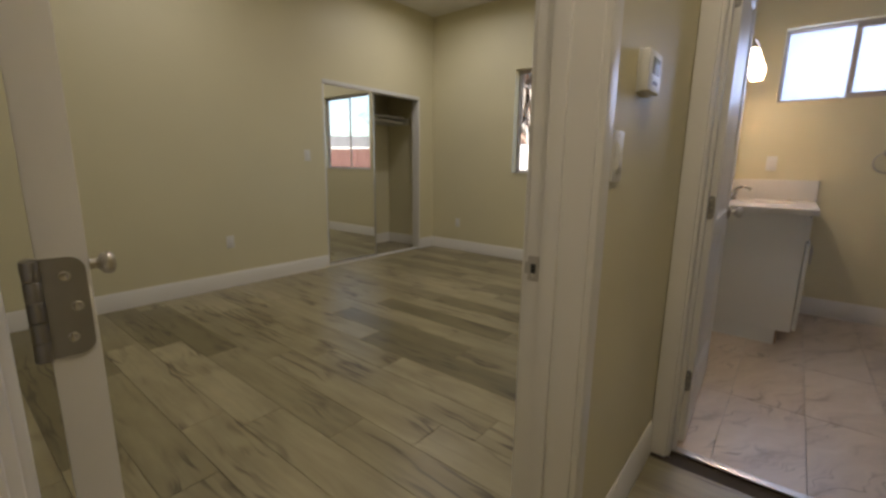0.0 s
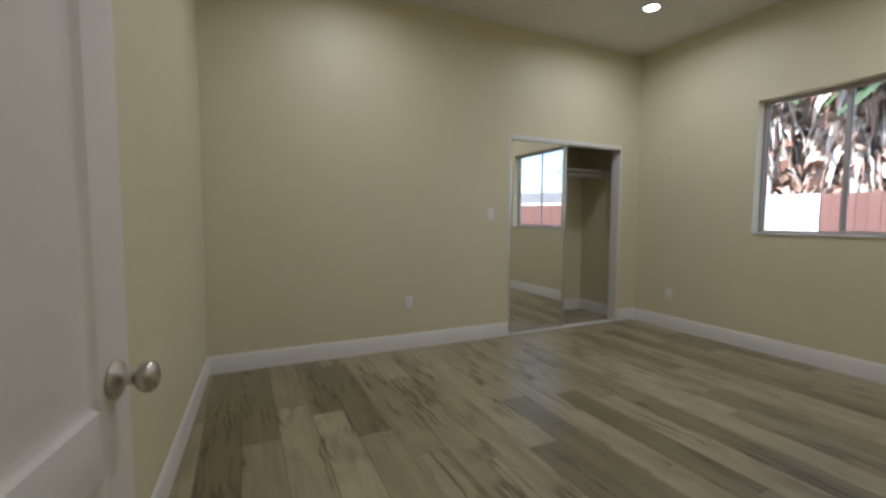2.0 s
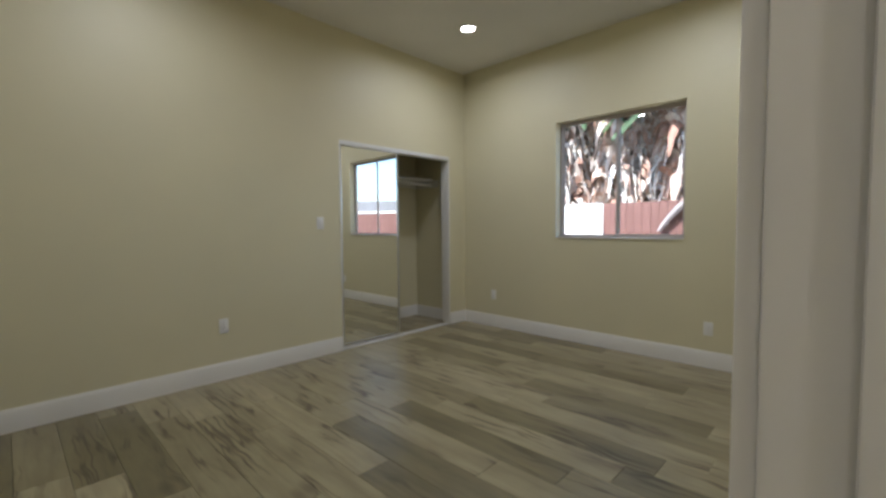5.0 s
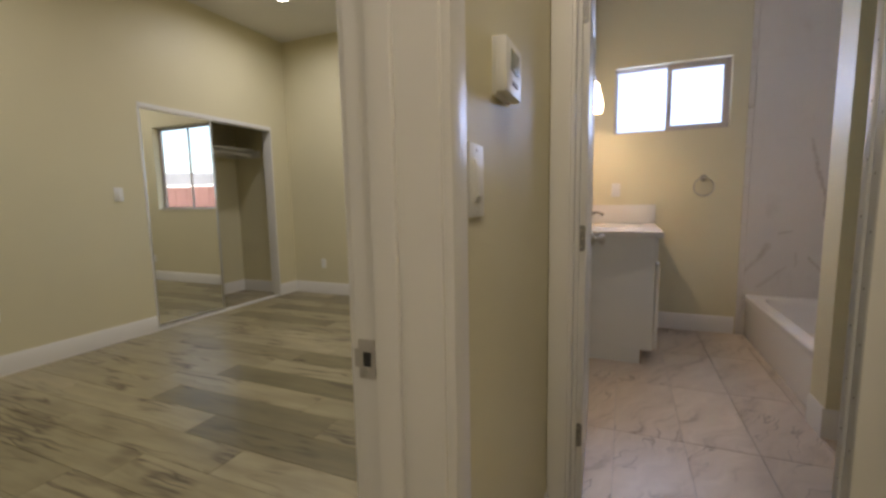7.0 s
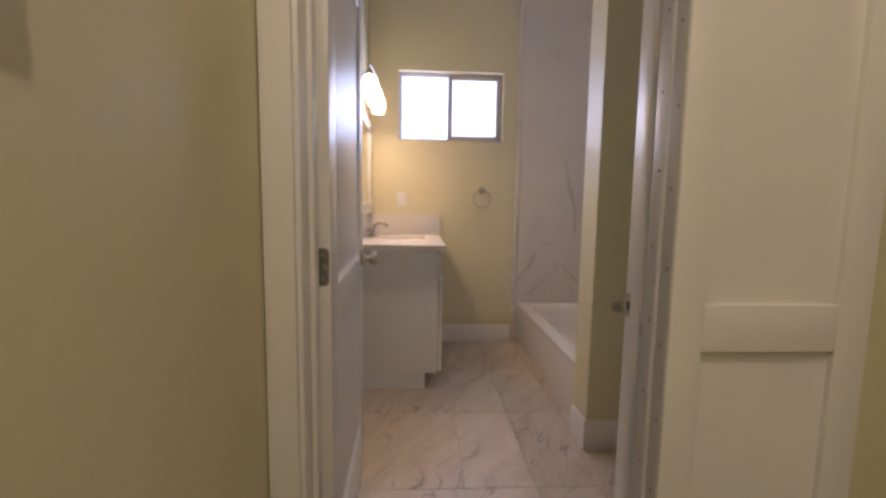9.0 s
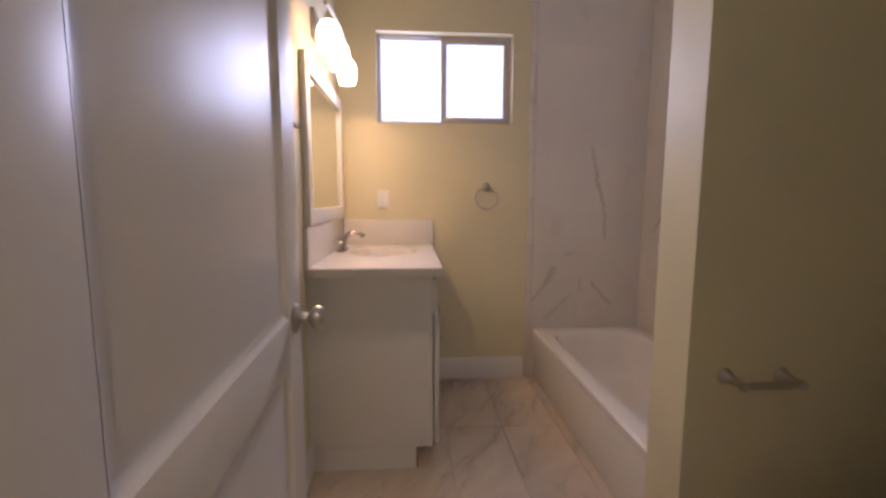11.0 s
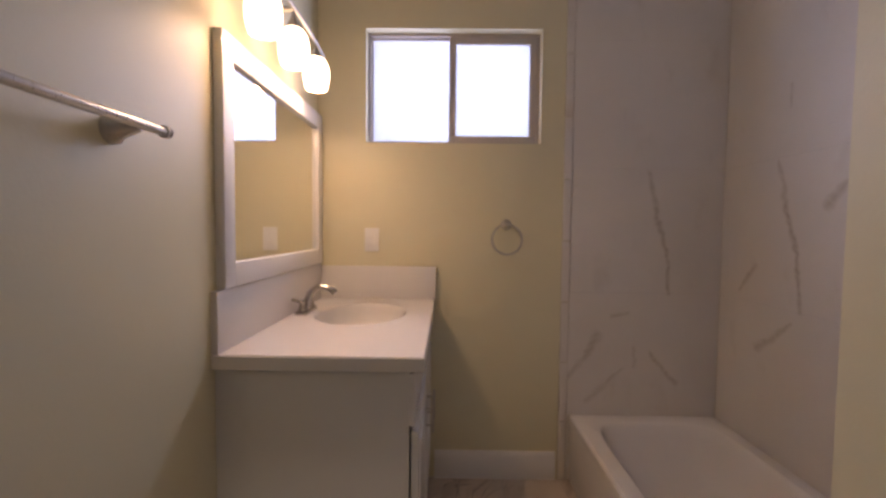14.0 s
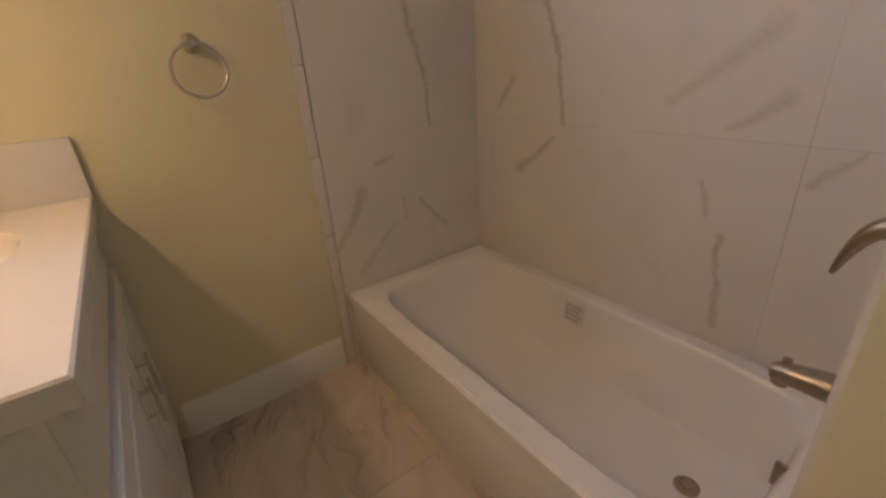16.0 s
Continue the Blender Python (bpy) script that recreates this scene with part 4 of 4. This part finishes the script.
for y in LY:
    bm = bmesh.new()
    lathe(bm, [(0, 0.118), (0.005, 0.116), (0.006, 0.098), (0.010, 0.092), (0.010, 0.084), (0.017, 0.079), (0.022, 0.068), (0.025, 0.055), (0, 0.055)], pose(LX, y, LZ), 20)
    h = part("socket_cup", bm, NICKEL, vl)
    bm = bmesh.new()
    lathe(bm, [(0.020, 0.062), (0.034, 0.054), (0.045, 0.036), (0.051, 0.010), (0.051, -0.020), (0.046, -0.048), (0.041, -0.064), (0.038, -0.063), (0.043, -0.046), (0.047, -0.020), (0.047, 0.008), (0.040, 0.034), (0.018, 0.056)], pose(LX, y, LZ), 28)
    part("shade", bm, SHADE, h, "glowing opal glass shade")

# towel bar, ring and paper holder
POST = [(0, 0), (0.026, 0), (0.027, 0.004), (0.020, 0.010), (0.012, 0.022), (0.010, 0.045), (0.0, 0.045)]
tb = thing("towel_bar", "satin nickel towel bar on the bathroom wall", "towel bar")
part("rod", tube(bmesh.new(), [(XB + 0.058, 2.80, 1.456), (XB + 0.058, 3.315, 1.456)], 0.009), NICKEL, tb)
for y in (2.83, 3.255):
    part("post", tube(bmesh.new(), [(XB, y, 1.446), (XB + 0.006, y, 1.446), (XB + 0.016, y, 1.448), (XB + 0.056, y, 1.455)], [0.029, 0.028, 0.021, 0.012]), NICKEL, tb)
for y, s in ((3.315, 1), (2.80, -1)):
    part("finial", lathe(bmesh.new(), [(0.009, 0), (0.013, 0.003), (0.0135, 0.008), (0.009, 0.012), (0.012, 0.017), (0.007, 0.024), (0, 0.025)], pose(XB + 0.058, y, 1.456, -90 * s), 16), NICKEL, tb)

tr = thing("towel_ring", "satin nickel towel ring on the bathroom wall", "towel ring", at=pose(0.818, BN, 1.285))
part("post", lathe(bmesh.new(), POST, pose(0, 0, 0, 90), 20), NICKEL, tr)
bm = bmesh.new()
R = 0.072
loop = [(R * math.sin(2 * math.pi * i / 40), -0.036 - 0.006 * (1 - math.cos(2 * math.pi * i / 40)), -R + R * math.cos(2 * math.pi * i / 40)) for i in range(41)]
tube(bm, loop, 0.0052, 10)
part("ring", bm, NICKEL, tr)

ph = thing("paper_holder", "satin nickel toilet paper holder on the wing wall", "paper holder", at=pose(1.235, 2.91, 0.70))
for x in (0.0, 0.17):
    part("post", lathe(bmesh.new(), [(0, 0), (0.024, 0), (0.025, 0.004), (0.018, 0.012), (0.012, 0.030), (0.010, 0.060), (0.013, 0.066), (0.013, 0.078), (0, 0.080)], pose(x, 0, 0, 90), 18), NICKEL, ph)
part("roller", tube(bmesh.new(), [(0.0, -0.070, 0), (0.02, -0.070, 0), (0.03, -0.070, 0), (0.14, -0.070, 0), (0.15, -0.070, 0), (0.17, -0.070, 0)], [0.007, 0.008, 0.010, 0.010, 0.008, 0.007]), NICKEL, ph)

# ---- tub ----
BX0, BX1, BY0, BY1, BZ = 1.150, 1.868, 3.098, 4.548, 0.338
CX, CY = (BX0 + BX1) / 2 + 0.012, (BY0 + BY1) / 2 - 0.014
tub = thing("bathtub", "white enamelled alcove bathtub with a plain apron", "bathtub")
NB = 96


def basin_ring(k, dz, rx=0.296, ry=0.675, square=4.5, shift=0.0):
    return around(NB, rx * k, ry * (1 - (1 - k) * 0.75), BZ + dz, square, CX, CY + shift)


rim = basin_ring(1.0, 0.0)
bm = bmesh.new()
o0 = to_rect(rim, BX0, BX1, BY0, BY1, BZ - 0.010, CX, CY)
o1 = to_rect(rim, BX0 + 0.010, BX1 - 0.002, BY0 + 0.002, BY1 - 0.002, BZ, CX, CY)
lip = [Vector((p.x, p.y, BZ - 0.045)) for p in o0]
loft(bm, [lip, o0, o1, rim, basin_ring(0.985, -0.004), basin_ring(0.968, -0.014), basin_ring(0.94, -0.06), basin_ring(0.90, -0.16, shift=-0.01), basin_ring(0.86, -0.225, shift=-0.02), basin_ring(0.78, -0.262, shift=-0.02), basin_ring(0.62, -0.275, square=2.0, shift=-0.02), basin_ring(0.3, -0.280, square=1.0, shift=-0.02)])
part("basin", bm, ENAMEL, tub)
part("apron", boxes(((BX0 + 0.006, BY0, 0.0), (BX0 + 0.030, BY1, BZ - 0.030)), bevel=0.004), ENAMEL, tub)
part("drain", lathe(bmesh.new(), [(0.030, 0), (0.034, 0.002), (0.030, 0.005), (0.018, 0.006), (0.016, 0.012), (0, 0.013)], pose(CX + 0.05, BY0 + 0.240, BZ - 0.277), 24), BRONZE, tub)
part("overflow_cover", boxes(((CX + 0.038, BY0 + 0.055, BZ - 0.088), (CX + 0.052, BY0 + 0.080, BZ - 0.022)), bevel=0.003), BRONZE, tub)
bm = bmesh.new()
loft(bm, [[Vector((x - d, y, BZ + z)) for x, y, z in ((1.803, 3.955, -0.030), (1.803, 3.865, -0.030), (1.790, 3.865, -0.115), (1.790, 3.955, -0.115))] for d in (0.0, 0.004)])
label = part("label", bm, PAPER, tub, "white paper label with grey print")
for k in range(4):
    z = -0.042 - 0.018 * k
    bm = bmesh.new()
    loft(bm, [[Vector((1.803 + (z - dz + 0.030) * 0.153 - d, y, BZ + z - dz)) for y, dz in ((3.948, 0.0), (3.872 + 0.012 * (k % 2), 0.0), (3.872 + 0.012 * (k % 2), 0.011), (3.948, 0.011))] for d in (0.0035, 0.0055)])
    part("print_line", bm, PRINT, label)
sp = thing("tub_spout", "brushed nickel tub spout with a diverter knob on the tiled wall", "tub spout", at=pose(1.505, 3.094, 0.598))
part("body", tube(bmesh.new(), [(0, 0, 0), (0, 0.004, 0), (0, 0.04, -0.003), (0, 0.082, -0.007), (0, 0.112, -0.011), (0, 0.127, -0.015)], [0.032, 0.0325, 0.029, 0.025, 0.022, 0.018], 20), BRONZE, sp)
part("outlet", tube(bmesh.new(), [(0, 0.109, -0.012), (0, 0.111, -0.038)], 0.0155, 16), BRONZE, sp)
part("diverter", lathe(bmesh.new(), [(0.006, -0.004), (0.006, 0.007), (0.008, 0.009), (0.008, 0.014), (0.005, 0.016), (0, 0.016)], pose(0, 0.109, 0.008), 14), BRONZE, sp)
vv = thing("shower_valve", "brushed nickel shower valve with a curved lever handle", "shower valve", at=pose(1.505, 3.094, 0.915))
part("escutcheon", lathe(bmesh.new(), [(0, 0), (0.082, 0), (0.083, 0.004), (0.074, 0.010), (0.040, 0.018), (0.028, 0.020), (0.026, 0.030), (0, 0.030)], pose(0, 0, 0, -90), 36), BRONZE, vv)
part("lever", tube(bmesh.new(), bezier((0, 0.024, 0), (0, 0.056, 0.004), (0, 0.074, -0.03), (0, 0.090, -0.098), 10), [0.020, 0.0195, 0.0185, 0.017, 0.0155, 0.014, 0.0125, 0.011, 0.009, 0.007, 0.004]), BRONZE, vv)

# ---- toilet, beyond the wing wall ----
tl = thing("toilet", "white ceramic two-piece toilet beyond the wing wall", "toilet")
TXC, TYC = 1.42, 2.47


def oval(rx, ry, z, cx=TXC):
    return around(36, rx, ry, z, 0.3, cx, TYC)


bm = bmesh.new()
vs = loft(bm, [oval(0.20, 0.105, 0.0, 1.47), oval(0.19, 0.10, 0.06, 1.47), oval(0.17, 0.095, 0.16, 1.46), oval(0.20, 0.13, 0.26, 1.44), oval(0.245, 0.170, 0.35, TXC), oval(0.255, 0.178, 0.385, TXC), oval(0.25, 0.172, 0.392, TXC), oval(0.19, 0.125, 0.388, TXC), oval(0.15, 0.10, 0.28, TXC), oval(0.05, 0.05, 0.20, TXC)])
bm.faces.new(list(reversed(vs[0])))
part("bowl", bm, ENAMEL, tl)
bm = bmesh.new()
vs = loft(bm, [oval(0.252, 0.176, 0.394), oval(0.258, 0.181, 0.402), oval(0.258, 0.181, 0.418), oval(0.245, 0.17, 0.430)])
bm.faces.new(list(reversed(vs[0])))
part("seat_lid", bm, PLASTIC, tl)
part("tank", boxes(((1.685, TYC - 0.20, 0.385), (1.875, TYC + 0.20, 0.72)), bevel=0.02), ENAMEL, tl)
part("tank_lid", boxes(((1.675, TYC - 0.21, 0.721), (1.88, TYC + 0.21, 0.755)), bevel=0.01), ENAMEL, tl)
part("flush_lever", tube(bmesh.new(), [(1.684, TYC + 0.14, 0.66), (1.668, TYC + 0.14, 0.66), (1.664, TYC + 0.08, 0.652)], 0.006), CHROME, tl)

# ---- outdoors ----
GZ = -0.15
setting("ground", boxes(((-400, 4.95, GZ - 0.3), (400, 600, GZ)), ((-400, -300, GZ - 0.3), (400, 4.95, GZ - 0.02))), GROUND, "dry bare earth reaching to the horizon", "ground")
FY, FTOP = 8.6, 1.62
fence = thing("fence", "red stained cedar board fence, sunlit, behind the house", "fence")
board = mesh_of("board", boxes(((-0.069, 0, 0), (0.069, 0.018, FTOP - GZ)), bevel=0.003), FENCE)
for i in range(150):
    x = -10.6 + 0.142 * i
    if -7.2 < x < -3.50:
        continue
    b = new("board", board)
    b.parent, b.location = fence, (x, FY + 0.004 * (i % 3), GZ - random.uniform(0, 0.012))
for z in (0.2, 1.3):
    part("rail", boxes(((-10.7, FY + 0.03, z), (10.8, FY + 0.07, z + 0.09))), FENCE, fence)
wf = thing("white_fence_panel", "sunlit white painted board panel in the fence line", "fence")
wboard = mesh_of("white_board", boxes(((-0.072, 0, 0), (0.072, 0.018, FTOP - GZ)), bevel=0.002), WHITEFENCE)
for i in range(25):
    b = new("white_board", wboard)
    b.parent, b.location = wf, (-7.13 + 0.1455 * i, FY - 0.02, GZ)


def dry_palm(x, y, h, seed, leaves=1200):
    """A palm hung with a skirt of dead leaves."""
    rng = random.Random(seed)
    t = thing("dry_palm", "palm tree with a thick skirt of dead brown leaves", "tree", "palms behind the fence")
    t.location = (x, y, GZ)
    part("trunk", tube(bmesh.new(), [(0.03 * math.sin(i), 0.03 * math.cos(1.7 * i), h * i / 12) for i in range(13)], [0.24 - 0.006 * i + 0.015 * (i % 2) for i in range(13)], 12), BARK, t)
    bm = bmesh.new()
    for k in range(leaves):
        z = rng.uniform(0.9, h)
        a = rng.uniform(0, 2 * math.pi)
        ln, wd = rng.uniform(0.2, 0.85), rng.choice((0.02, 0.03, 0.045, 0.07, 0.12)) * rng.uniform(0.8, 1.3)
        out = Vector((math.cos(a), math.sin(a), 0))
        side = Vector((-math.sin(a), math.cos(a), 0))
        drop, tw = rng.uniform(-0.2, 0.85), rng.uniform(-1.5, 1.5)
        p0 = out * 0.2 + Vector((0, 0, z))
        n, prev = 5, None
        for i in range(n + 1):
            f = i / n
            c = p0 + out * (ln * 0.75 * math.sin(f * 1.4)) + Vector((0, 0, 0.28 * math.sin(f * 2.4) - drop * f * f))
            wv = (side * math.cos(tw + f * 1.2) + Vector((0, 0, math.sin(tw + f * 1.2)))) * wd * math.sin(math.pi * min(0.97, 0.12 + 0.85 * f))
            cur = (bm.verts.new(c - wv), bm.verts.new(c + out * 0.03 * math.sin(3 * f)), bm.verts.new(c + wv))
            if prev:
                bm.faces.new((prev[0], prev[1], cur[1], cur[0]))
                bm.faces.new((prev[1], prev[2], cur[2], cur[1]))
            prev = cur
    part("dead_leaves", bm, DRYLEAF, t)
    bm = bmesh.new()
    for k in range(26):
        a, up = rng.uniform(0, 2 * math.pi), rng.uniform(0.1, 0.9)
        out = Vector((math.cos(a), math.sin(a), 0))
        side = Vector((-math.sin(a), math.cos(a), 0))
        prev = None
        for i in range(7):
            f = i / 6
            c = Vector((0, 0, h)) + out * 1.7 * f + Vector((0, 0, 1.1 * up * math.sin(f * 2.2) - 0.9 * f * f))
            wv = side * 0.20 * math.sin(math.pi * min(0.97, 0.1 + 0.87 * f))
            cur = (bm.verts.new(c - wv - Vector((0, 0, 0.06))), bm.verts.new(c), bm.verts.new(c + wv - Vector((0, 0, 0.06))))
            if prev:
                bm.faces.new((prev[0], prev[1], cur[1], cur[0]))
                bm.faces.new((prev[1], prev[2], cur[2], cur[1]))
            prev = cur
    part("green_crown", bm, GREENLEAF, t)
    return t


for k, (px, py, h) in enumerate(((-6.6, 10.0, 4.6), (-5.1, 9.9, 4.0), (-3.7, 10.1, 4.4), (-2.4, 10.0, 3.7), (-4.4, 11.4, 5.0), (-5.9, 11.6, 5.4), (-2.9, 11.6, 5.2), (-1.2, 10.8, 4.2))):
    dry_palm(px, py, h, 11 + k)


bm = bmesh.new()
FROND = bezier((-1.90, 8.60, 1.72), (-2.10, 8.54, 1.66), (-2.32, 8.52, 1.45), (-2.56, 8.53, 1.10), 8)
tube(bm, FROND, [0.05, 0.06, 0.065, 0.065, 0.06, 0.055, 0.05, 0.045, 0.03], 8)
tagged(part("palm_stalk", bm, STALK), "grey dry palm stalk hanging over the fence", "branch")


def bush_tree(x, y, h, seed):
    rng = random.Random(seed)
    t = thing("leafy_tree", "green leafy tree behind the neighbouring house", "tree")
    t.location = (x, y, GZ)
    bm = tube(bmesh.new(), [(0, 0, 0), (0.08, 0.03, h * 0.3), (0.02, 0.1, h * 0.6), (0.1, 0.05, h * 0.85)], [0.22, 0.17, 0.10, 0.04], 10)
    tips = []
    for k in range(9):
        a = rng.uniform(0, 2 * math.pi)
        e = Vector((math.cos(a) * h * 0.32, math.sin(a) * h * 0.32, h * rng.uniform(0.55, 0.98)))
        tube(bm, [(0.04, 0.05, h * rng.uniform(0.3, 0.55)), e * 0.6 + Vector((0, 0, h * 0.22)), e], [0.08, 0.05, 0.02], 6)
        tips.append(e)
    part("trunk", bm, BARK, t)
    bm = bmesh.new()
    for k in range(1500):
        c = rng.choice(tips) + Vector((rng.gauss(0, h * 0.11), rng.gauss(0, h * 0.11), rng.gauss(0, h * 0.09)))
        u = Vector((rng.gauss(0, 1), rng.gauss(0, 1), rng.gauss(0, 1))).normalized() * rng.uniform(0.07, 0.14)
        w = u.orthogonal().normalized() * u.length * 0.5
        bm.faces.new([bm.verts.new(c - u), bm.verts.new(c + w), bm.verts.new(c + u), bm.verts.new(c - w)])
    part("crown", bm, GREENLEAF, t)


bush_tree(28.8, 34.0, 7.6, 5)
bush_tree(25.8, 34.0, 7.0, 6)

hs2 = thing("neighbour_house", "low blue-grey house with a grey shingle roof beyond the fence", "house")
hs2.matrix_world = pose(30, 31.0, GZ, 0, 0, -35)
part("wall", boxes(((-5, 0, 0), (5, 6, 3.1))), BLUEWALL, hs2)
bm = bmesh.new()
loft(bm, [[Vector((x, -0.5, 3.1)), Vector((x, 3, 4.5)), Vector((x, 6.5, 3.1)), Vector((x, 6.5, 3.0)), Vector((x, -0.5, 3.0))] for x in (-5.5, 5.5)])
part("roof", bm, ROOF, hs2)
part("fascia", boxes(((-5.5, -0.54, 2.92), (5.5, -0.50, 3.12))), TRIM, hs2)
for x in (-3.2, 0.4, 3.0):
    w = part("window", boxes(((x, -0.02, 1.0), (x + 1.0, 0.02, 1.95))), TRIM, hs2)
    part("pane", boxes(((x + 0.06, -0.03, 1.06), (x + 0.94, -0.021, 1.89))), LCD, w)

# ---- wall tiles round the tub ----


def tile_wall(parent, m, u0, u1, z0, z1, us, zs, print_mat, t=0.009, gap=0.0004):
    """Tiles on a plane: local x along, z up, -y out of the wall."""
    bed = part("tile_bed", boxes(((u0, -0.006, z0), (u1, 0.001, z1))), TILEGROUT, parent)
    bed.matrix_world = m
    cache = {}
    ub = [u0] + [u for u in us if u0 < u < u1] + [u1]
    zb = [z0] + [z for z in zs if z0 < z < z1] + [z1]
    for a, b in zip(ub, ub[1:]):
        for c, d in zip(zb, zb[1:]):
            key = (round(b - a, 3), round(d - c, 3))
            if key not in cache:
                hw, hh = (b - a) / 2 - gap, (d - c) / 2 - gap
                cache[key] = mesh_of("wall_tile", boxes(((-hw, -t, -hh), (hw, -0.005, hh))), print_mat)
            o = new("wall_tile", cache[key])
            o.parent = parent
            o.matrix_world = m @ pose((a + b) / 2, 0, (c + d) / 2)


ZS = [0.955, 1.565, 2.175, 2.785]
ts = thing("tub_surround", "white marble-look porcelain tiles round the bathtub", "wall tiles")
ts["kind"] = "structure"
tile_wall(ts, pose(0, BN, 0), 1.135, 1.876, 0.002, CEIL - 0.002, [], ZS, MARBLE_END)
tile_wall(ts, pose(1.885, 0, 0, 0, 0, -90), -4.55, -3.095, 0.30, CEIL - 0.002, [-3.35], ZS, MARBLE_LONG)
tile_wall(ts, pose(0, 3.085, 0, 0, 0, 180), -1.876, -1.135, 0.30, CEIL - 0.002, [-1.50], ZS, MARBLE)
# narrow end trim tiles at the outer edge of the surround
trim_tile = mesh_of("edge_tile", boxes(((-0.019, -0.013, -0.149), (0.019, -0.001, 0.149)), bevel=0.004), MARBLE)
for i in range(10):
    o = new("edge_tile", trim_tile)
    o.parent, o.location = ts, (1.114, BN, 0.152 + 0.302 * i)

# ---- floors ----
planks = setting("floor_planks", boxes(((-4.43, -0.05, -0.05), (-0.14, 4.77, -0.009)), ((-0.14, -2.0, -0.05), (1.72, 1.95, -0.009))), SUBFLOOR, "worn oak look plank floor in grey and tan boards", "floor")
PW, PL = 0.1945, 1.22
pcache = {}


def plank(x0, x1, y0, y1, dark=False):
    if x1 - x0 < 0.02 or y1 - y0 < 0.02:
        return
    key = (round(x1 - x0, 3), round(y1 - y0, 3), dark)
    if key not in pcache:
        hx, hy = (x1 - x0) / 2 - 0.0007, (y1 - y0) / 2 - 0.0007
        bm = bmesh.new()
        loft(bm, [rect_z(hx, hy, -0.009), rect_z(hx, hy, -0.0012), rect_z(hx - 0.0016, hy - 0.0016, 0.0)])
        pcache[key] = mesh_of("plank", bm, DARKPLANK if dark else PLANK, smooth=False)
    o = new("plank", pcache[key])
    o.parent, o.location = planks, ((x0 + x1) / 2, (y0 + y1) / 2, 0)


def rect_z(hx, hy, z):
    return [Vector((-hx, -hy, z)), Vector((hx, -hy, z)), Vector((hx, hy, z)), Vector((-hx, hy, z))]


# rows with the joint and the smoked boards that stand out: row -> (a joint's x, indices of dark boards counted from it)
NOTED = {12: (-2.9, (-1, 0)), 13: (-2.45, (-1,)), 15: (-2.67, (-1,)), 16: (-2.3, (-1,)), 21: (-2.37, (0,)), 24: (-0.9, (0,)), 28: (-1.9, (0,)), 31: (-3.4, (0, 1)), 33: (-3.69, (0,))}
rng = random.Random(4)
row, y = 0, -2.053
while y < 4.77:
    y1 = min(y + PW, 4.77)
    joint, darks = NOTED.get(row, (-4.43 - rng.choice((0.0, 0.31, 0.62, 0.85, 1.04)), ()))
    if not darks and rng.random() < 0.25:
        darks = (rng.randint(0, 3),)
    x = joint - PL * 4
    n = -4
    lo = -4.43 if y >= -0.05 else -0.14
    hi = 1.72 if y1 <= 1.96 else -0.14
    while x < hi:
        a, b = max(x, lo), min(x + PL, hi)
        if b > a:
            plank(a, b, y, min(y1, 1.95) if hi > 1 else y1, n in darks)
        x, n = x + PL, n + 1
    y, row = y1, row + 1

bath_floor = setting("floor_bath", boxes(((-0.11, 1.95, -0.05), (1.885, 4.56, -0.004))), GROUT, "greige veined porcelain tile bathroom floor", "floor")
tcache = {}
xb = [-0.11, 0.21, 0.512, 0.812, 1.112, 1.412, 1.712, 1.885]
yb = [1.952, 2.635, 3.28, 3.925, 4.56]
for a, b in zip(xb, xb[1:]):
    for c, d in zip(yb, yb[1:]):
        if a > 1.2 and c > 3.0:
            continue
        key = (round(b - a, 3), round(d - c, 3))
        if key not in tcache:
            hx, hy = (b - a) / 2 - 0.0014, (d - c) / 2 - 0.0014
            bm = bmesh.new()
            loft(bm, [rect_z(hx, hy, -0.006), rect_z(hx, hy, -0.001), rect_z(hx - 0.0012, hy - 0.0012, 0.0)])
            tcache[key] = mesh_of("floor_tile", bm, FLOORTILE, smooth=False)
        o = new("floor_tile", tcache[key])
        o.parent, o.location = bath_floor, ((a + b) / 2, (c + d) / 2, 0)
setting("trim_threshold", boxes(((0.078, 1.925, 0.0), (0.832, 1.965, 0.006)), bevel=0.002), ALU, "flat metal threshold strip at the bathroom door", "trim")
